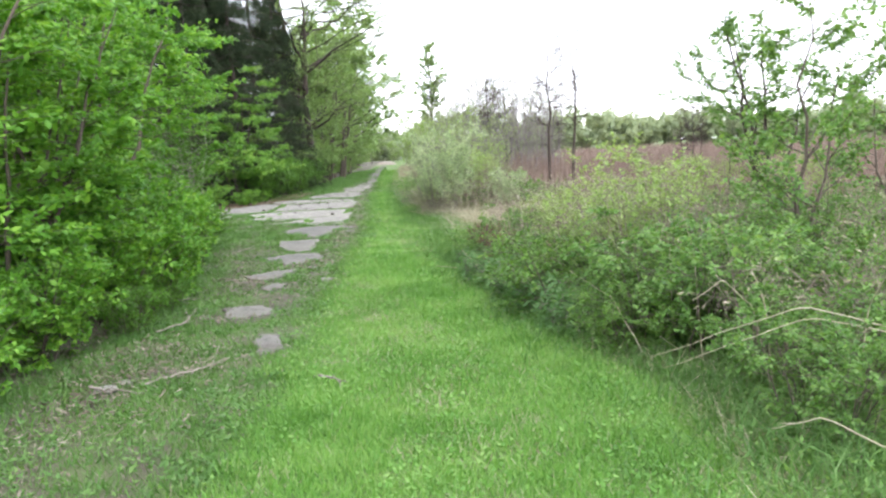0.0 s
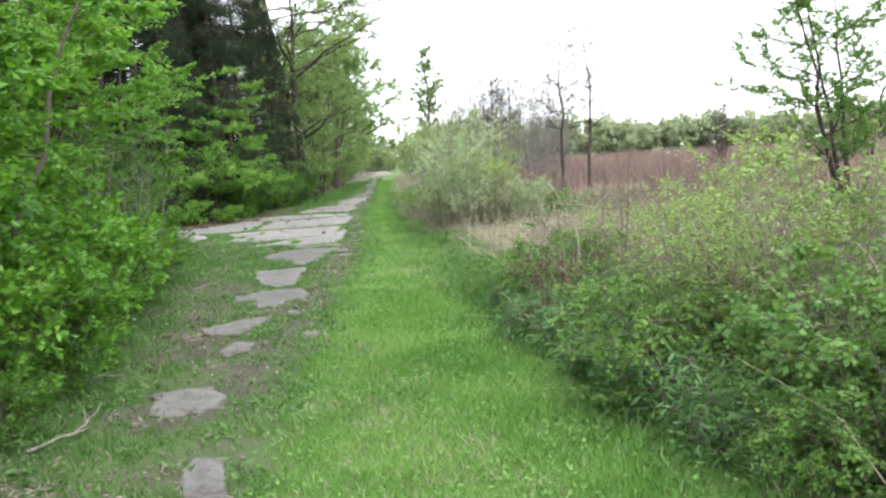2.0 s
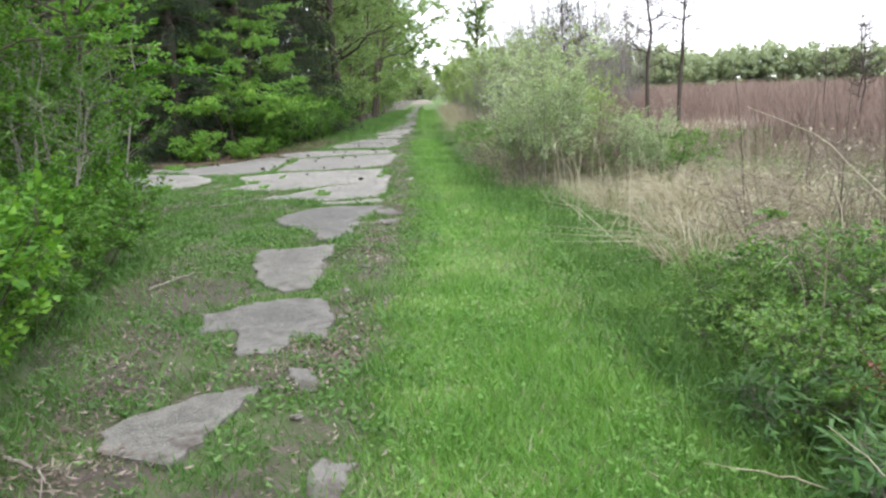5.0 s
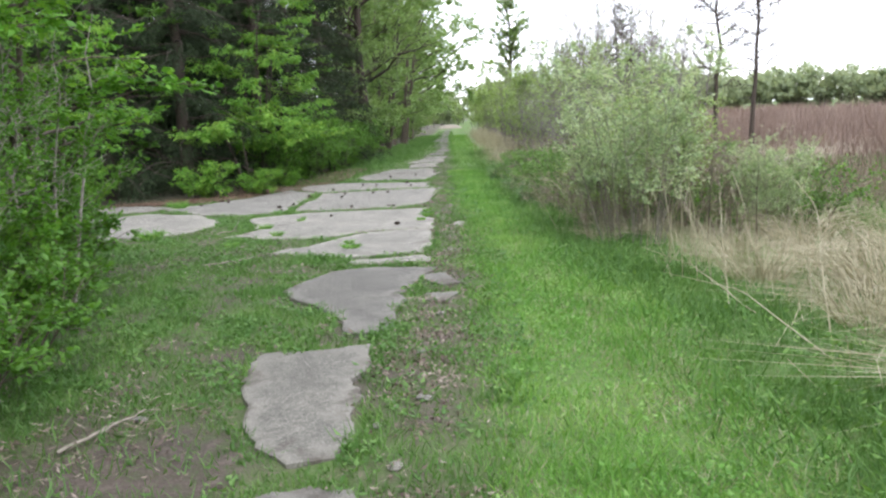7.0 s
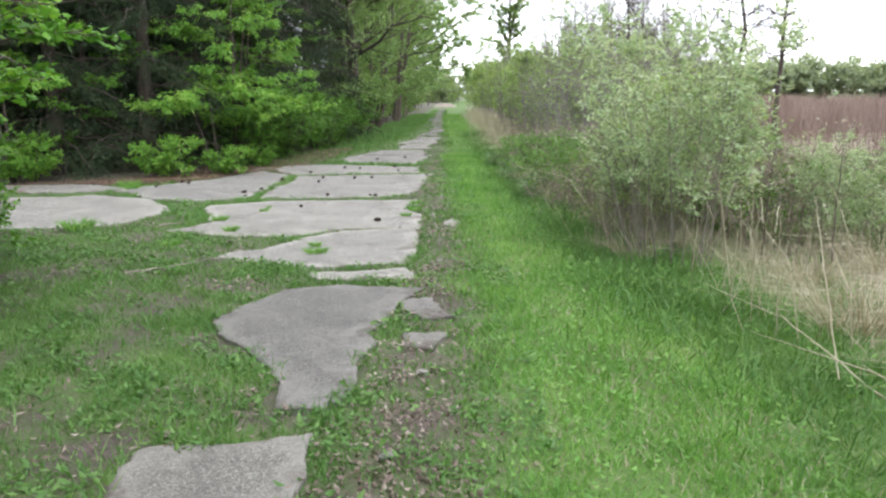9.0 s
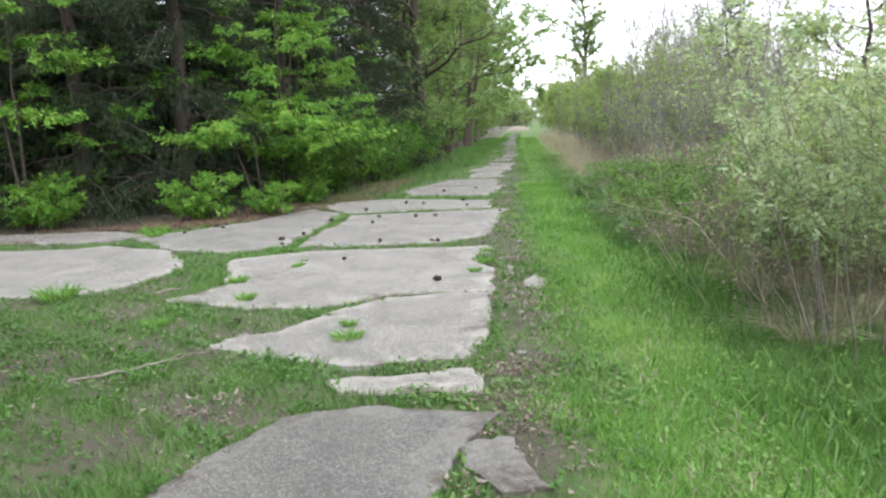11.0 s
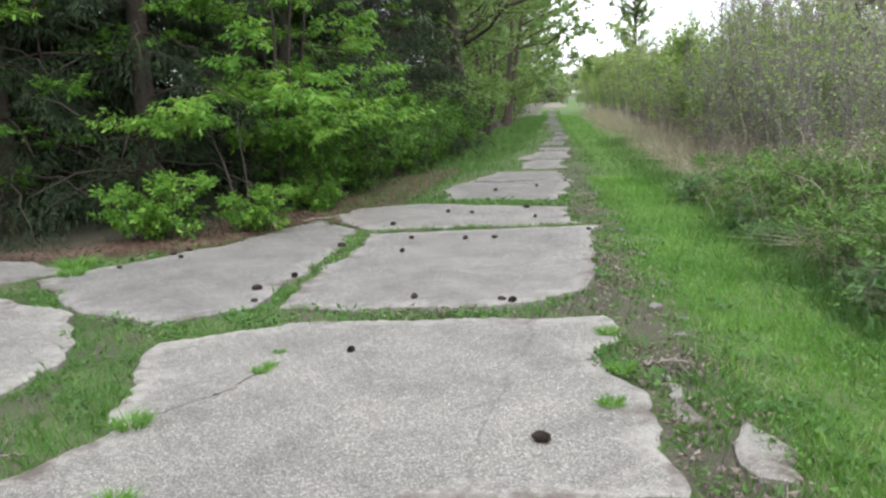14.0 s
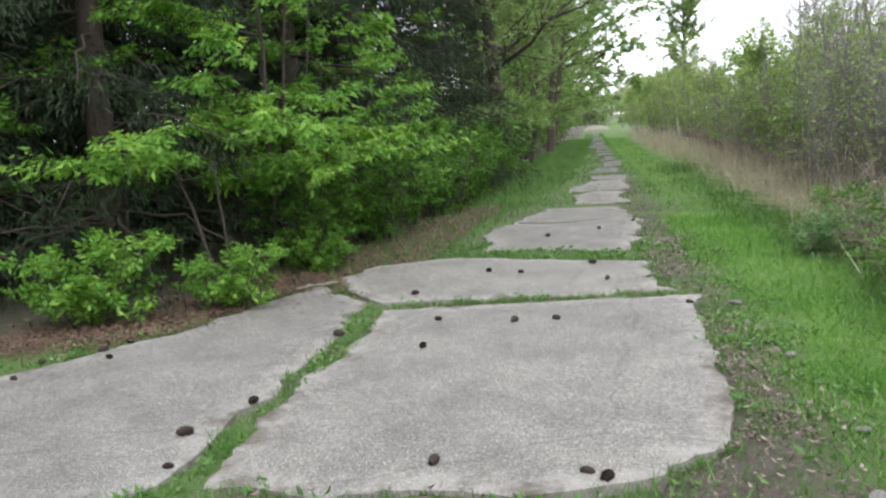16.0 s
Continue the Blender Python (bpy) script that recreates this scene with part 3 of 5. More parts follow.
ground_mesh = mesh_np("ground", np.stack([gx, gy, gz], 1), np.stack([gi, gi + 1, gi + nx + 1, gi + nx], 1), GROUND, True)
cover = ground_mesh.color_attributes.new("cover", "FLOAT_COLOR", "POINT")
straw = np.clip((gx - line_x(RIGHT_EDGE, gy) + np.interp(gy, [0, 5, 8], [0.5, 0.2, -0.8])) / 2.0, 0, 1) * 0.95 * np.clip((125 - gy + gx) / 20, 0, 1)
cover.data.foreach_set("color", np.stack([soil_cover(gx, gy), straw, 0 * gx, 0 * gx + 1], 1).astype(np.float32).ravel())
ground = tagged(new("ground", ground_mesh), "grassy ground with bare soil and straw patches", "ground", kind="structure")

# ---- vegetation of the left side ----
VEG = "shrubs and trees along the old road"
thicket = put(woody_plant("leafy_shrub", 11, 3.7, 1.25, BARK, LEAF_BRIGHT, stems=8, lean=0.3, foot=0.5, limbs=15, first=0.04, twigs=6, per_twig=26, leaf_len=0.095, leaf_wide=0.055, flat=0.72, elev=0.3, rise=-0.1, twig_len=0.5, girth=0.03, profile="tall"), -4.35, 8.1)
tagged(thicket, "tall bright green leafy shrub beside the path", "shrub", VEG)
thicket2 = put(woody_plant("leafy_shrub", 12, 4.6, 1.5, BARK, LEAF_BRIGHT, stems=7, lean=0.26, foot=0.5, limbs=17, first=0.05, twigs=6, per_twig=27, leaf_len=0.1, leaf_wide=0.056, flat=0.8, elev=0.25, rise=-0.14, twig_len=0.55, girth=0.04, profile="tall"), -4.75, 10.4, 50)
tagged(thicket2, "bright green layered shrub with drooping leafy sprays", "shrub", VEG)
for x, y, turn, s, src in ((-4.25, 6.1, 70, 0.95, thicket2), (-5.4, 12.6, 200, 1.0, thicket2), (-6.3, 9.2, 130, 1.15, thicket), (-6.9, 14.4, 300, 1.1, thicket2), (-6.2, 6.4, 20, 1.2, thicket2), (-8.3, 12.2, 220, 1.35, thicket2)):
    again(src, x, y, turn, s)
low = put(woody_plant("low_shrub", 13, 1.2, 0.5, BARK, LEAF_BRIGHT, stems=12, lean=0.5, foot=0.3, limbs=7, first=0.08, twigs=4, per_twig=17, leaf_len=0.068, leaf_wide=0.04, flat=0.55, elev=0.5, twig_len=0.25, girth=0.012, sides=4), -3.55, 8.7)
tagged(low, "low bright green shrub at the edge of the trees", "shrub", "low shrubs along the old road")
for x, y, turn, s in ((-3.45, 6.9, 40, 0.85), (-3.45, 9.8, 110, 1.0), (-3.65, 10.8, 200, 1.1), (-4.0, 11.9, 290, 1.1), (-3.4, 5.4, 10, 0.8), (-4.5, 13.0, 140, 1.0), (-4.7, 14.2, 60, 0.85), (-4.95, 15.2, 330, 0.75), (-5.2, 16.3, 80, 0.85), (-5.6, 17.4, 170, 0.9), (-6.1, 18.6, 250, 0.9)):
    again(low, x, y, turn, s)
scrubby = put(woody_plant("scrubby_growth", 16, 0.85, 0.4, BARK, LEAF_DEEP, stems=12, lean=0.55, foot=0.35, limbs=6, first=0.08, twigs=4, per_twig=13, leaf_len=0.06, leaf_wide=0.032, flat=0.5, elev=0.5, twig_len=0.24, girth=0.009, sides=4), -4.65, 15.3)
tagged(scrubby, "low dull green scrubby growth with dead stems", "shrub", "low shrubs along the old road")
for x, y, turn, s in ((-4.95, 16.1, 50, 1.0), (-5.3, 17.0, 140, 1.1), (-5.7, 18.0, 220, 1.1), (-6.2, 19.2, 300, 1.0), (-4.3, 14.3, 20, 0.9), (-6.8, 20.2, 80, 1.0), (-5.5, 16.2, 200, 1.2), (-3.95, 13.2, 160, 0.7), (-3.0, 8.0, 60, 0.55), (-3.05, 9.2, 190, 0.5)):
    again(scrubby, x, y, turn, s)
forked = put(woody_plant("forked_tree", 14, 5.0, 1.9, BARK, LEAF_BRIGHT, stems=4, lean=0.4, foot=0.15, limbs=15, first=0.24, twigs=8, per_twig=30, leaf_len=0.085, leaf_wide=0.048, flat=0.75, elev=0.35, rise=-0.06, twig_len=0.5, girth=0.06), -5.9, 18.4)
tagged(forked, "forked dark-barked tree with green leaves", "tree", VEG)
again(forked, -7.6, 17.0, 150, 1.1)
again(forked, -6.6, 15.6, 60, 0.9)
sapling = put(woody_plant("sapling_clump", 15, 2.5, 0.7, BARK_PALE, LEAF_DEEP, stems=9, lean=0.25, foot=0.35, limbs=8, first=0.25, twigs=5, per_twig=12, leaf_len=0.06, leaf_wide=0.034, flat=0.5, elev=0.6, twig_len=0.32, girth=0.018, sides=5), -5.25, 17.4)
tagged(sapling, "clump of thin grey saplings with small leaves", "sapling", "saplings beside the turning")
for x, y, turn, s in ((-5.0, 15.7, 100, 0.75), (-5.9, 16.6, 210, 1.1), (-6.5, 19.6, 30, 0.9), (-5.6, 14.6, 250, 0.9)):
    again(sapling, x, y, turn, s)

# ---- spruces and the shrubs in front of them ----
spr = [put(spruce("spruce", 21, 9.5, 2.4, 0.5, 270, 1.15), -8.5, 29.8), put(spruce("spruce", 22, 9.0, 2.3, 0.4, 270, 1.15), -7.75, 33.2, 40), put(spruce("spruce", 23, 10.5, 2.6, 0.5, 270, 1.15), -11.0, 29.5, 100)]
for s in spr:
    tagged(s, "tall dark green spruce with drooping boughs", "spruce", "row of spruces")
for i, (x, y, s) in enumerate(((-9.9, 28.8, 0.95), (-13.2, 29.0, 1.0), (-15.5, 28.8, 0.9), (-7.6, 36.0, 1.05), (-7.3, 39.4, 1.05), (-17.5, 29.5, 1.1), (-7.9, 42.6, 1.0))):
    again(spr[i % 3], x, y, 67 * i, s)
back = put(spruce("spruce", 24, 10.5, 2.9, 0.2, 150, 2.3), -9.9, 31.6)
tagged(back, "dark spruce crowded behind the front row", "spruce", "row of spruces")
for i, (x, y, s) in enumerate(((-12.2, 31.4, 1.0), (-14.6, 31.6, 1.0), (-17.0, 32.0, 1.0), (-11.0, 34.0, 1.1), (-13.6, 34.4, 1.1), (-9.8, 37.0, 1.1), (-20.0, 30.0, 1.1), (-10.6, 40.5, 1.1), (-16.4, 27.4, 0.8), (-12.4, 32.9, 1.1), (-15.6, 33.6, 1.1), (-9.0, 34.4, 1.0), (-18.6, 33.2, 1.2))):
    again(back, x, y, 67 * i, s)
maple = put(woody_plant("young_maple", 31, 5.2, 1.7, BARK_DARK, LEAF_MAPLE, stems=2, lean=0.2, foot=0.25, limbs=10, first=0.24, twigs=10, per_twig=34, leaf_len=0.11, leaf_wide=0.037, flat=0.8, elev=0.15, leaf_droop=0.45, rise=-0.07, twig_len=0.55, girth=0.035), -7.1, 30.4)
tagged(maple, "young maple with bright flat sprays before dark spruces", "tree", VEG)
for x, y, turn, s in ((-9.75, 27.2, 190, 0.95), (-11.8, 26.8, 40, 1.0), (-7.3, 33.6, 90, 0.85), (-7.6, 36.6, 10, 0.8)):
    again(maple, x, y, turn, s)
dark_maple = put(woody_plant("shaded_tree", 36, 5.6, 1.6, BARK_DARK, LEAF_DEEP, stems=3, lean=0.18, foot=0.3, limbs=12, first=0.1, twigs=8, per_twig=26, leaf_len=0.09, leaf_wide=0.045, flat=0.8, elev=0.2, rise=-0.06, twig_len=0.5, girth=0.035), -9.7, 29.2)
tagged(dark_maple, "leafy deep green tree shading the spruce trunks", "tree", VEG)
for x, y, turn, s in ((-11.4, 28.4, 100, 1.0), (-13.4, 27.8, 220, 1.0), (-7.5, 31.9, 60, 0.9)):
    again(dark_maple, x, y, turn, s)
bough = put(woody_plant("maple_sapling", 35, 2.5, 1.35, BARK_DARK, LEAF_MAPLE, stems=2, lean=0.25, foot=0.15, limbs=6, first=0.62, twigs=10, per_twig=36, leaf_len=0.11, leaf_wide=0.037, flat=0.8, elev=0.1, leaf_droop=0.45, rise=-0.1, twig_len=0.5, girth=0.022), -6.8, 29.0)
tagged(bough, "thin maple sapling with one bright tier of leaves", "sapling", VEG)
again(bough, -6.6, 30.8, 140, 0.95)
skirt = put(woody_plant("understory_shrub", 32, 1.2, 0.5, BARK_DARK, LEAF_MAPLE, stems=8, lean=0.45, foot=0.25, limbs=6, first=0.12, twigs=4, per_twig=20, leaf_len=0.1, leaf_wide=0.04, flat=0.7, elev=0.3, leaf_droop=0.4, twig_len=0.28, girth=0.012, sides=4), -7.45, 27.8, 0, 0.78)
tagged(skirt, "small bright leafy shrub growing under the spruces", "shrub", "understory shrubs")
for i, (x, y, s) in enumerate(((-6.5, 28.35, 0.56), (-9.6, 27.2, 0.85), (-6.35, 30.1, 0.5), (-11.2, 27.0, 1.0))):
    again(skirt, x, y, 83 * i, s)
shade = put(woody_plant("shade_shrub", 33, 1.7, 0.6, BARK_DARK, LEAF_DEEP, stems=9, lean=0.35, foot=0.35, limbs=7, first=0.08, twigs=4, per_twig=15, leaf_len=0.075, leaf_wide=0.042, flat=0.6, elev=0.4, twig_len=0.3, girth=0.012, sides=4), -6.6, 31.0, 0, 0.85)
tagged(shade, "deep green shrub in the shade of the spruces", "shrub", "understory shrubs")
for i in range(15):
    y = 30.4 + 0.95 * i
    x = float(line_x(LEFT_EDGE, y)) - 0.35 - 0.5 * ((i * 0.618) % 1)
    again(shade, x, y, 83 * i, 0.65 + 0.45 * ((i * 0.37) % 1))

# ---- far left row of trees ----
far_tree = put(woody_plant("roadside_tree", 41, 7.0, 2.5, BARK, LEAF_VERGE, stems=3, lean=0.14, foot=0.3, limbs=18, first=0.06, twigs=8, per_twig=34, leaf_len=0.12, leaf_wide=0.07, flat=0.45, elev=0.4, rise=-0.05, twig_len=0.8, girth=0.08, sides=5), -7.6, 45.0)
tagged(far_tree, "leafy roadside tree in pale spring green", "tree", "row of trees on the far verge")
for i, (x, y, s) in enumerate(((-6.9, 50.5, 1.4), (-7.0, 57.5, 1.85), (-7.4, 66.5, 1.9), (-8.2, 60.5, 1.35), (-8.6, 67, 1.35), (-9.2, 75, 1.4), (-10.0, 85, 1.5), (-11.0, 97, 1.6), (-13.2, 110, 1.6), (-12.0, 47, 1.5))):
    again(far_tree, x, y, 71 * i, s)
leaner = put(woody_plant("overhanging_tree", 42, 13.0, 5.2, BARK_DARK, LEAF_VERGE, stems=2, lean=0.1, foot=0.25, limbs=24, first=0.26, twigs=11, per_twig=24, leaf_len=0.11, leaf_wide=0.06, flat=0.5, elev=0.35, rise=0.02, twig_len=1.2, girth=0.24, twig_r=0.025), -6.7, 44.5)
tagged(leaner, "large sparse tree whose boughs overhang the road", "tree", VEG)
again(leaner, -10.8, 41.0, 140, 0.95)
again(leaner, -8.8, 72.0, 230, 0.95)
verge_bush = put(woody_plant("verge_bush", 43, 1.9, 0.9, BARK, LEAF_VERGE, stems=8, lean=0.35, foot=0.3, limbs=6, first=0.1, twigs=5, per_twig=12, leaf_len=0.12, leaf_wide=0.075, flat=0.5, elev=0.5, twig_len=0.35, girth=0.02, sides=4), -7.0, 41.8)
tagged(verge_bush, "rounded pale green bush on the road verge", "shrub", "bushes on the far verge")
for i, (x, y, s) in enumerate(((-7.0, 44, 1.1), (-7.1, 47, 1.2), (-7.2, 50.5, 1.2), (-7.4, 54.5, 1.3), (-7.5, 59, 1.3), (-7.7, 64, 1.3), (-8, 70, 1.4), (-8.4, 77, 1.5), (-8.8, 86, 1.6), (-9.6, 98, 1.7))):
    again(verge_bush, x, y, 59 * i, s)

# ---- the right side: brambles, saplings, scrub ----
SCRUB = "brambles beside the mown path"
bramble = put(woody_plant("bramble", 51, 1.2, 0.6, BARK, LEAF_BRAMBLE, stems=13, lean=0.6, foot=0.4, limbs=6, first=0.1, twigs=5, per_twig=16, leaf_len=0.05, leaf_wide=0.031, flat=0.55, elev=0.4, rise=-0.1, twig_len=0.3, girth=0.01, sides=4), 1.8, 6.6)
tagged(bramble, "tangled green bramble thicket with dead canes", "bramble", SCRUB)
rose = put(woody_plant("wild_rose", 52, 1.0, 0.55, BARK, LEAF_FRESH, stems=9, lean=0.8, foot=0.35, limbs=6, first=0.08, twigs=5, per_twig=16, leaf_len=0.048, leaf_wide=0.026, flat=0.6, elev=0.35, rise=-0.2, twig_len=0.3, girth=0.009, sides=4), 1.25, 8.2)
tagged(rose, "low arching wild rose with fresh green leaves", "shrub", SCRUB)
airy = put(woody_plant("airy_shrub", 62, 1.7, 0.55, BARK_STRAW, LEAF_SPRING, stems=7, lean=0.3, foot=0.3, limbs=8, first=0.2, twigs=4, per_twig=9, leaf_len=0.05, leaf_wide=0.026, flat=0.4, elev=0.7, rise=0.0, twig_len=0.32, girth=0.01, sides=4), 2.0, 8.3)
tagged(airy, "airy upright shrub with small pale leaves", "shrub", SCRUB)
deadbush = put(woody_plant("dead_brush", 60, 1.25, 0.5, BARK_STRAW, DRY_GRASS, stems=14, lean=0.4, foot=0.45, limbs=6, first=0.15, twigs=4, per_twig=1, leaf_len=0.06, leaf_wide=0.015, flat=0.3, elev=0.6, rise=-0.05, twig_len=0.3, girth=0.009, sides=4), 2.3, 8.9)
tagged(deadbush, "tangle of pale dead stems and twigs", "dead brush", SCRUB)
rust = put(woody_plant("withered_plant", 61, 0.75, 0.28, BARK, RUST_LEAF, stems=4, lean=0.3, foot=0.12, limbs=6, first=0.3, twigs=4, per_twig=9, leaf_len=0.028, leaf_wide=0.011, flat=0.3, elev=0.6, twig_len=0.16, girth=0.007, sides=4), 0.6, 10.25)
tagged(rust, "withered plant with rust-brown dead leaves", "dead plant", SCRUB)
again(rust, 1.05, 9.7, 120, 0.7)
herb = put(woody_plant("herb_clump", 67, 0.42, 0.1, BARK_OLIVE, LEAF_HERB, stems=16, lean=0.35, foot=0.22, limbs=9, first=0.1, twigs=1, per_twig=7, leaf_len=0.085, leaf_wide=0.02, flat=0.5, elev=0.5, rise=0.0, twig_len=0.09, girth=0.004, sides=3), 0.42, 10.2)
tagged(herb, "clump of dark green narrow-leaved herbs", "weeds", "herbs at the edge of the brambles")
for i in range(22):
    y = 7.2 + 0.27 * i if i < 16 else 24.6 + 1.1 * (i - 16)
    again(herb, float(line_x(RIGHT_EDGE, y)) + 0.2 + 0.14 * (i % 3), y, 73 * i, 0.75 + 0.45 * ((i * 0.618) % 1))
rng_scrub = np.random.default_rng(520)
KINDS = (bramble, rose, bramble, rose, airy)
# brambles of the first stretch: dense along the path, thinning towards the field
for i in range(56):
    y = 4.6 + 8.6 * ((i * 0.618) % 1) + float(rng_scrub.uniform(-0.3, 0.3))
    deep = 6.2 * ((i + 0.5) / 56) ** 1.3
    x = float(line_x(RIGHT_EDGE, y)) + 0.6 + deep
    tall = np.interp(y, [4, 7, 9, 13.5], [0.95, 1.0, 0.82, 0.74]) * np.interp(deep, [0, 1.5, 6], [0.68, 0.85, 1.05])
    again(KINDS[i % 5], x, y, 77 * i, float(tall * rng_scrub.uniform(0.8, 1.2)))
# the front of the thicket, down to the mown grass
for i in range(15):
    y = 6.6 + 0.46 * i
    again((rose, bramble, rose)[i % 3], float(line_x(RIGHT_EDGE, y)) + 0.5 + 0.12 * (i % 3), y, 97 * i, float(rng_scrub.uniform(0.42, 0.66)))
    again((bramble, deadbush, rose, airy)[i % 4], float(line_x(RIGHT_EDGE, y)) + 1.05 + 0.2 * (i % 3), y + 0.2, 59 * i, float(rng_scrub.uniform(0.5, 0.78)))
for i in range(14):
    y = 5.6 + 10.4 * ((i * 0.618) % 1)
    again(deadbush, float(line_x(RIGHT_EDGE, y)) + 1.0 + 3.4 * (i / 14), y, 53 * i, float(rng_scrub.uniform(0.6, 1.0)))
# thin growth deeper in the field
for i in range(16):
    y = 13.4 + 6.5 * ((i * 0.618) % 1)
    again((airy, rose, airy, bramble)[i % 4], 2.6 + 0.25 * (y - 13) + 4.5 * (i / 16), y, 63 * i, float(rng_scrub.uniform(0.55, 0.85)))
# grey-green scrub behind the silvery shrub
for i in range(9):
    y = 22.3 + 3.6 * ((i * 0.618) % 1)
    x0 = float(line_x(RIGHT_EDGE, y)) + 1.7
    again(airy, x0 + (i / 9) * (0.2 + 0.21 * (y - 22)), y, 91 * i, float(rng_scrub.uniform(0.75, 1.1)))
# low brambles between the path and the thickets
for i in range(48):
    y = 20.7 + 10.6 * ((i * 0.618) % 1)
    x = float(line_x(RIGHT_EDGE, y)) + 0.45 + 2.5 * (i / 48) ** 1.3
    again((deadbush, airy, deadbush, rose)[i % 4] if y < 24.2 else (bramble, rose, bramble, deadbush)[i % 4], x, y, 71 * i, float(np.interp(i, [0, 12, 48], [0.5, 0.7, 1.0]) * rng_scrub.uniform(0.85, 1.15)))
for i in range(16):
    y = 22.5 + 20 * ((i * 0.618) % 1)
    again(deadbush, float(line_x(RIGHT_EDGE, y)) + 1.0 + 1.6 * (i / 16), y, 53 * i, float(rng_scrub.uniform(0.65, 1.0)))
# dead brush scattered over the field
for i in range(9):
    again(deadbush, 2.0 + 4.2 * ((i * 0.618) % 1), 17.0 + 0.8 * i, 97 * i, 0.5 + 0.04 * (i % 4))
young = put(woody_plant("young_tree", 53, 3.1, 1.1, BARK, LEAF_BRAMBLE, stems=2, lean=0.15, foot=0.1, limbs=14, first=0.3, twigs=6, per_twig=17, leaf_len=0.07, leaf_wide=0.043, flat=0.6, elev=0.5, twig_len=0.42, girth=0.028), 3.4, 8.4)
tagged(young, "thin young tree with sparse leaves among brambles", "tree")
again(young, 5.4, 10.2, 130, 0.95)
field_tree = put(woody_plant("spreading_tree", 54, 4.3, 1.7, BARK_DARK, LEAF_BRAMBLE, stems=4, lean=0.36, foot=0.15, limbs=13, first=0.24, twigs=8, per_twig=38, leaf_len=0.07, leaf_wide=0.042, flat=0.55, elev=0.4, twig_len=0.5, girth=0.05), 6.6, 17.6)
tagged(field_tree, "small spreading tree at the edge of the field", "tree")
olive = put(woody_plant("olive_shrub", 55, 2.3, 0.46, BARK_OLIVE, LEAF_OLIVE, stems=16, lean=0.3, foot=0.45, limbs=11, first=0.26, twigs=4, per_twig=17, leaf_len=0.055, leaf_wide=0.022, flat=0.3, elev=0.8, rise=0.1, twig_len=0.28, girth=0.0085, sides=4), -0.02, 20.1)
tagged(olive, "silvery-leaved olive shrub with many upright stems", "shrub", "silvery shrubs")
again(olive, 1.5, 20.3, 120, 0.5)
again(olive, -0.05, 21.4, 200, 0.72)
bare = put(woody_plant("bare_tree", 56, 6.2, 1.15, BARK_DARK, LEAF_SPRING, stems=1, lean=0.02, foot=0.0, limbs=60, first=0.26, twigs=7, per_twig=0, elev=0.25, rise=0.14, twig_len=0.5, girth=0.066, twig_r=0.011, flat=0.2, profile="tall"), 4.2, 34.0)
tagged(bare, "bare leafless dead tree with short side branches", "tree", "bare trees in the field")
again(bare, 5.15, 34.0, 130, 1.0)
for x, y, t, s in ((8.6, 30, 40, 0.5), (7.4, 27, 10, 0.42), (1.9, 36.5, 60, 0.75), (12.5, 42, 0, 0.5), (3.0, 40, 200, 0.8)):
    again(bare, x, y, t, s)
purple = put(woody_plant("leafless_tree", 66, 6.2, 1.15, BARK_PURPLE, LEAF_SPRING, stems=3, lean=0.1, foot=0.4, limbs=20, first=0.2, twigs=6, per_twig=2, leaf_len=0.06, leaf_wide=0.04, flat=0.2, elev=0.85, rise=0.12, twig_len=0.65, girth=0.045, twig_r=0.009, sides=5, profile="tall"), 2.2, 49.0)
tagged(purple, "slender purplish-grey tree not yet in leaf", "tree", "leafless trees behind the scrub")
for i in range(26):
    y = 37.0 + 18 * ((i * 0.618) % 1)
    again(purple, 0.1 + 0.1 * (y - 38) + 5.4 * (i / 26), y, 67 * i, 0.66 + 0.3 * ((i * 0.37) % 1))
thin = put(woody_plant("twiggy_sapling", 57, 3.3, 0.5, BARK_GREY, LEAF_SPRING, stems=8, lean=0.12, foot=0.55, limbs=10, first=0.2, twigs=4, per_twig=4, leaf_len=0.06, leaf_wide=0.035, flat=0.3, elev=0.95, rise=0.1, twig_len=0.4, girth=0.018, twig_r=0.005, sides=4), 0.6, 33.0)
tagged(thin, "slim twiggy saplings just coming into leaf", "sapling", "scrub along the path")
bare_stems = put(woody_plant("bare_thicket", 64, 2.3, 0.5, BARK_PURPLE, LEAF_SPRING, stems=16, lean=0.12, foot=0.7, limbs=7, first=0.2, twigs=4, per_twig=2, leaf_len=0.06, leaf_wide=0.034, flat=0.3, elev=1.0, rise=0.1, twig_len=0.42, girth=0.012, twig_r=0.004, sides=4), 0.2, 31.4)
tagged(bare_stems, "thicket of bare purplish-grey upright stems", "shrub", "bare thickets along the path")
for i in range(30):
    y = 30.0 + 18 * ((i * 0.618) % 1)
    again(bare_stems, float(line_x(RIGHT_EDGE, y)) + 1.5 + (1.0 + 0.16 * (y - 28)) * (i / 30), y, 83 * i, 0.75 + 0.3 * ((i * 0.37) % 1))
green = put(woody_plant("scrub_bush", 58, 2.8, 0.8, BARK_GREY, LEAF_SPRING, stems=8, lean=0.2, foot=0.5, limbs=8, first=0.12, twigs=4, per_twig=11, leaf_len=0.09, leaf_wide=0.05, flat=0.4, elev=0.7, twig_len=0.42, girth=0.018, sides=4), 0.1, 39.0)
tagged(green, "pale green bush in dense roadside scrub", "shrub", "scrub along the path")
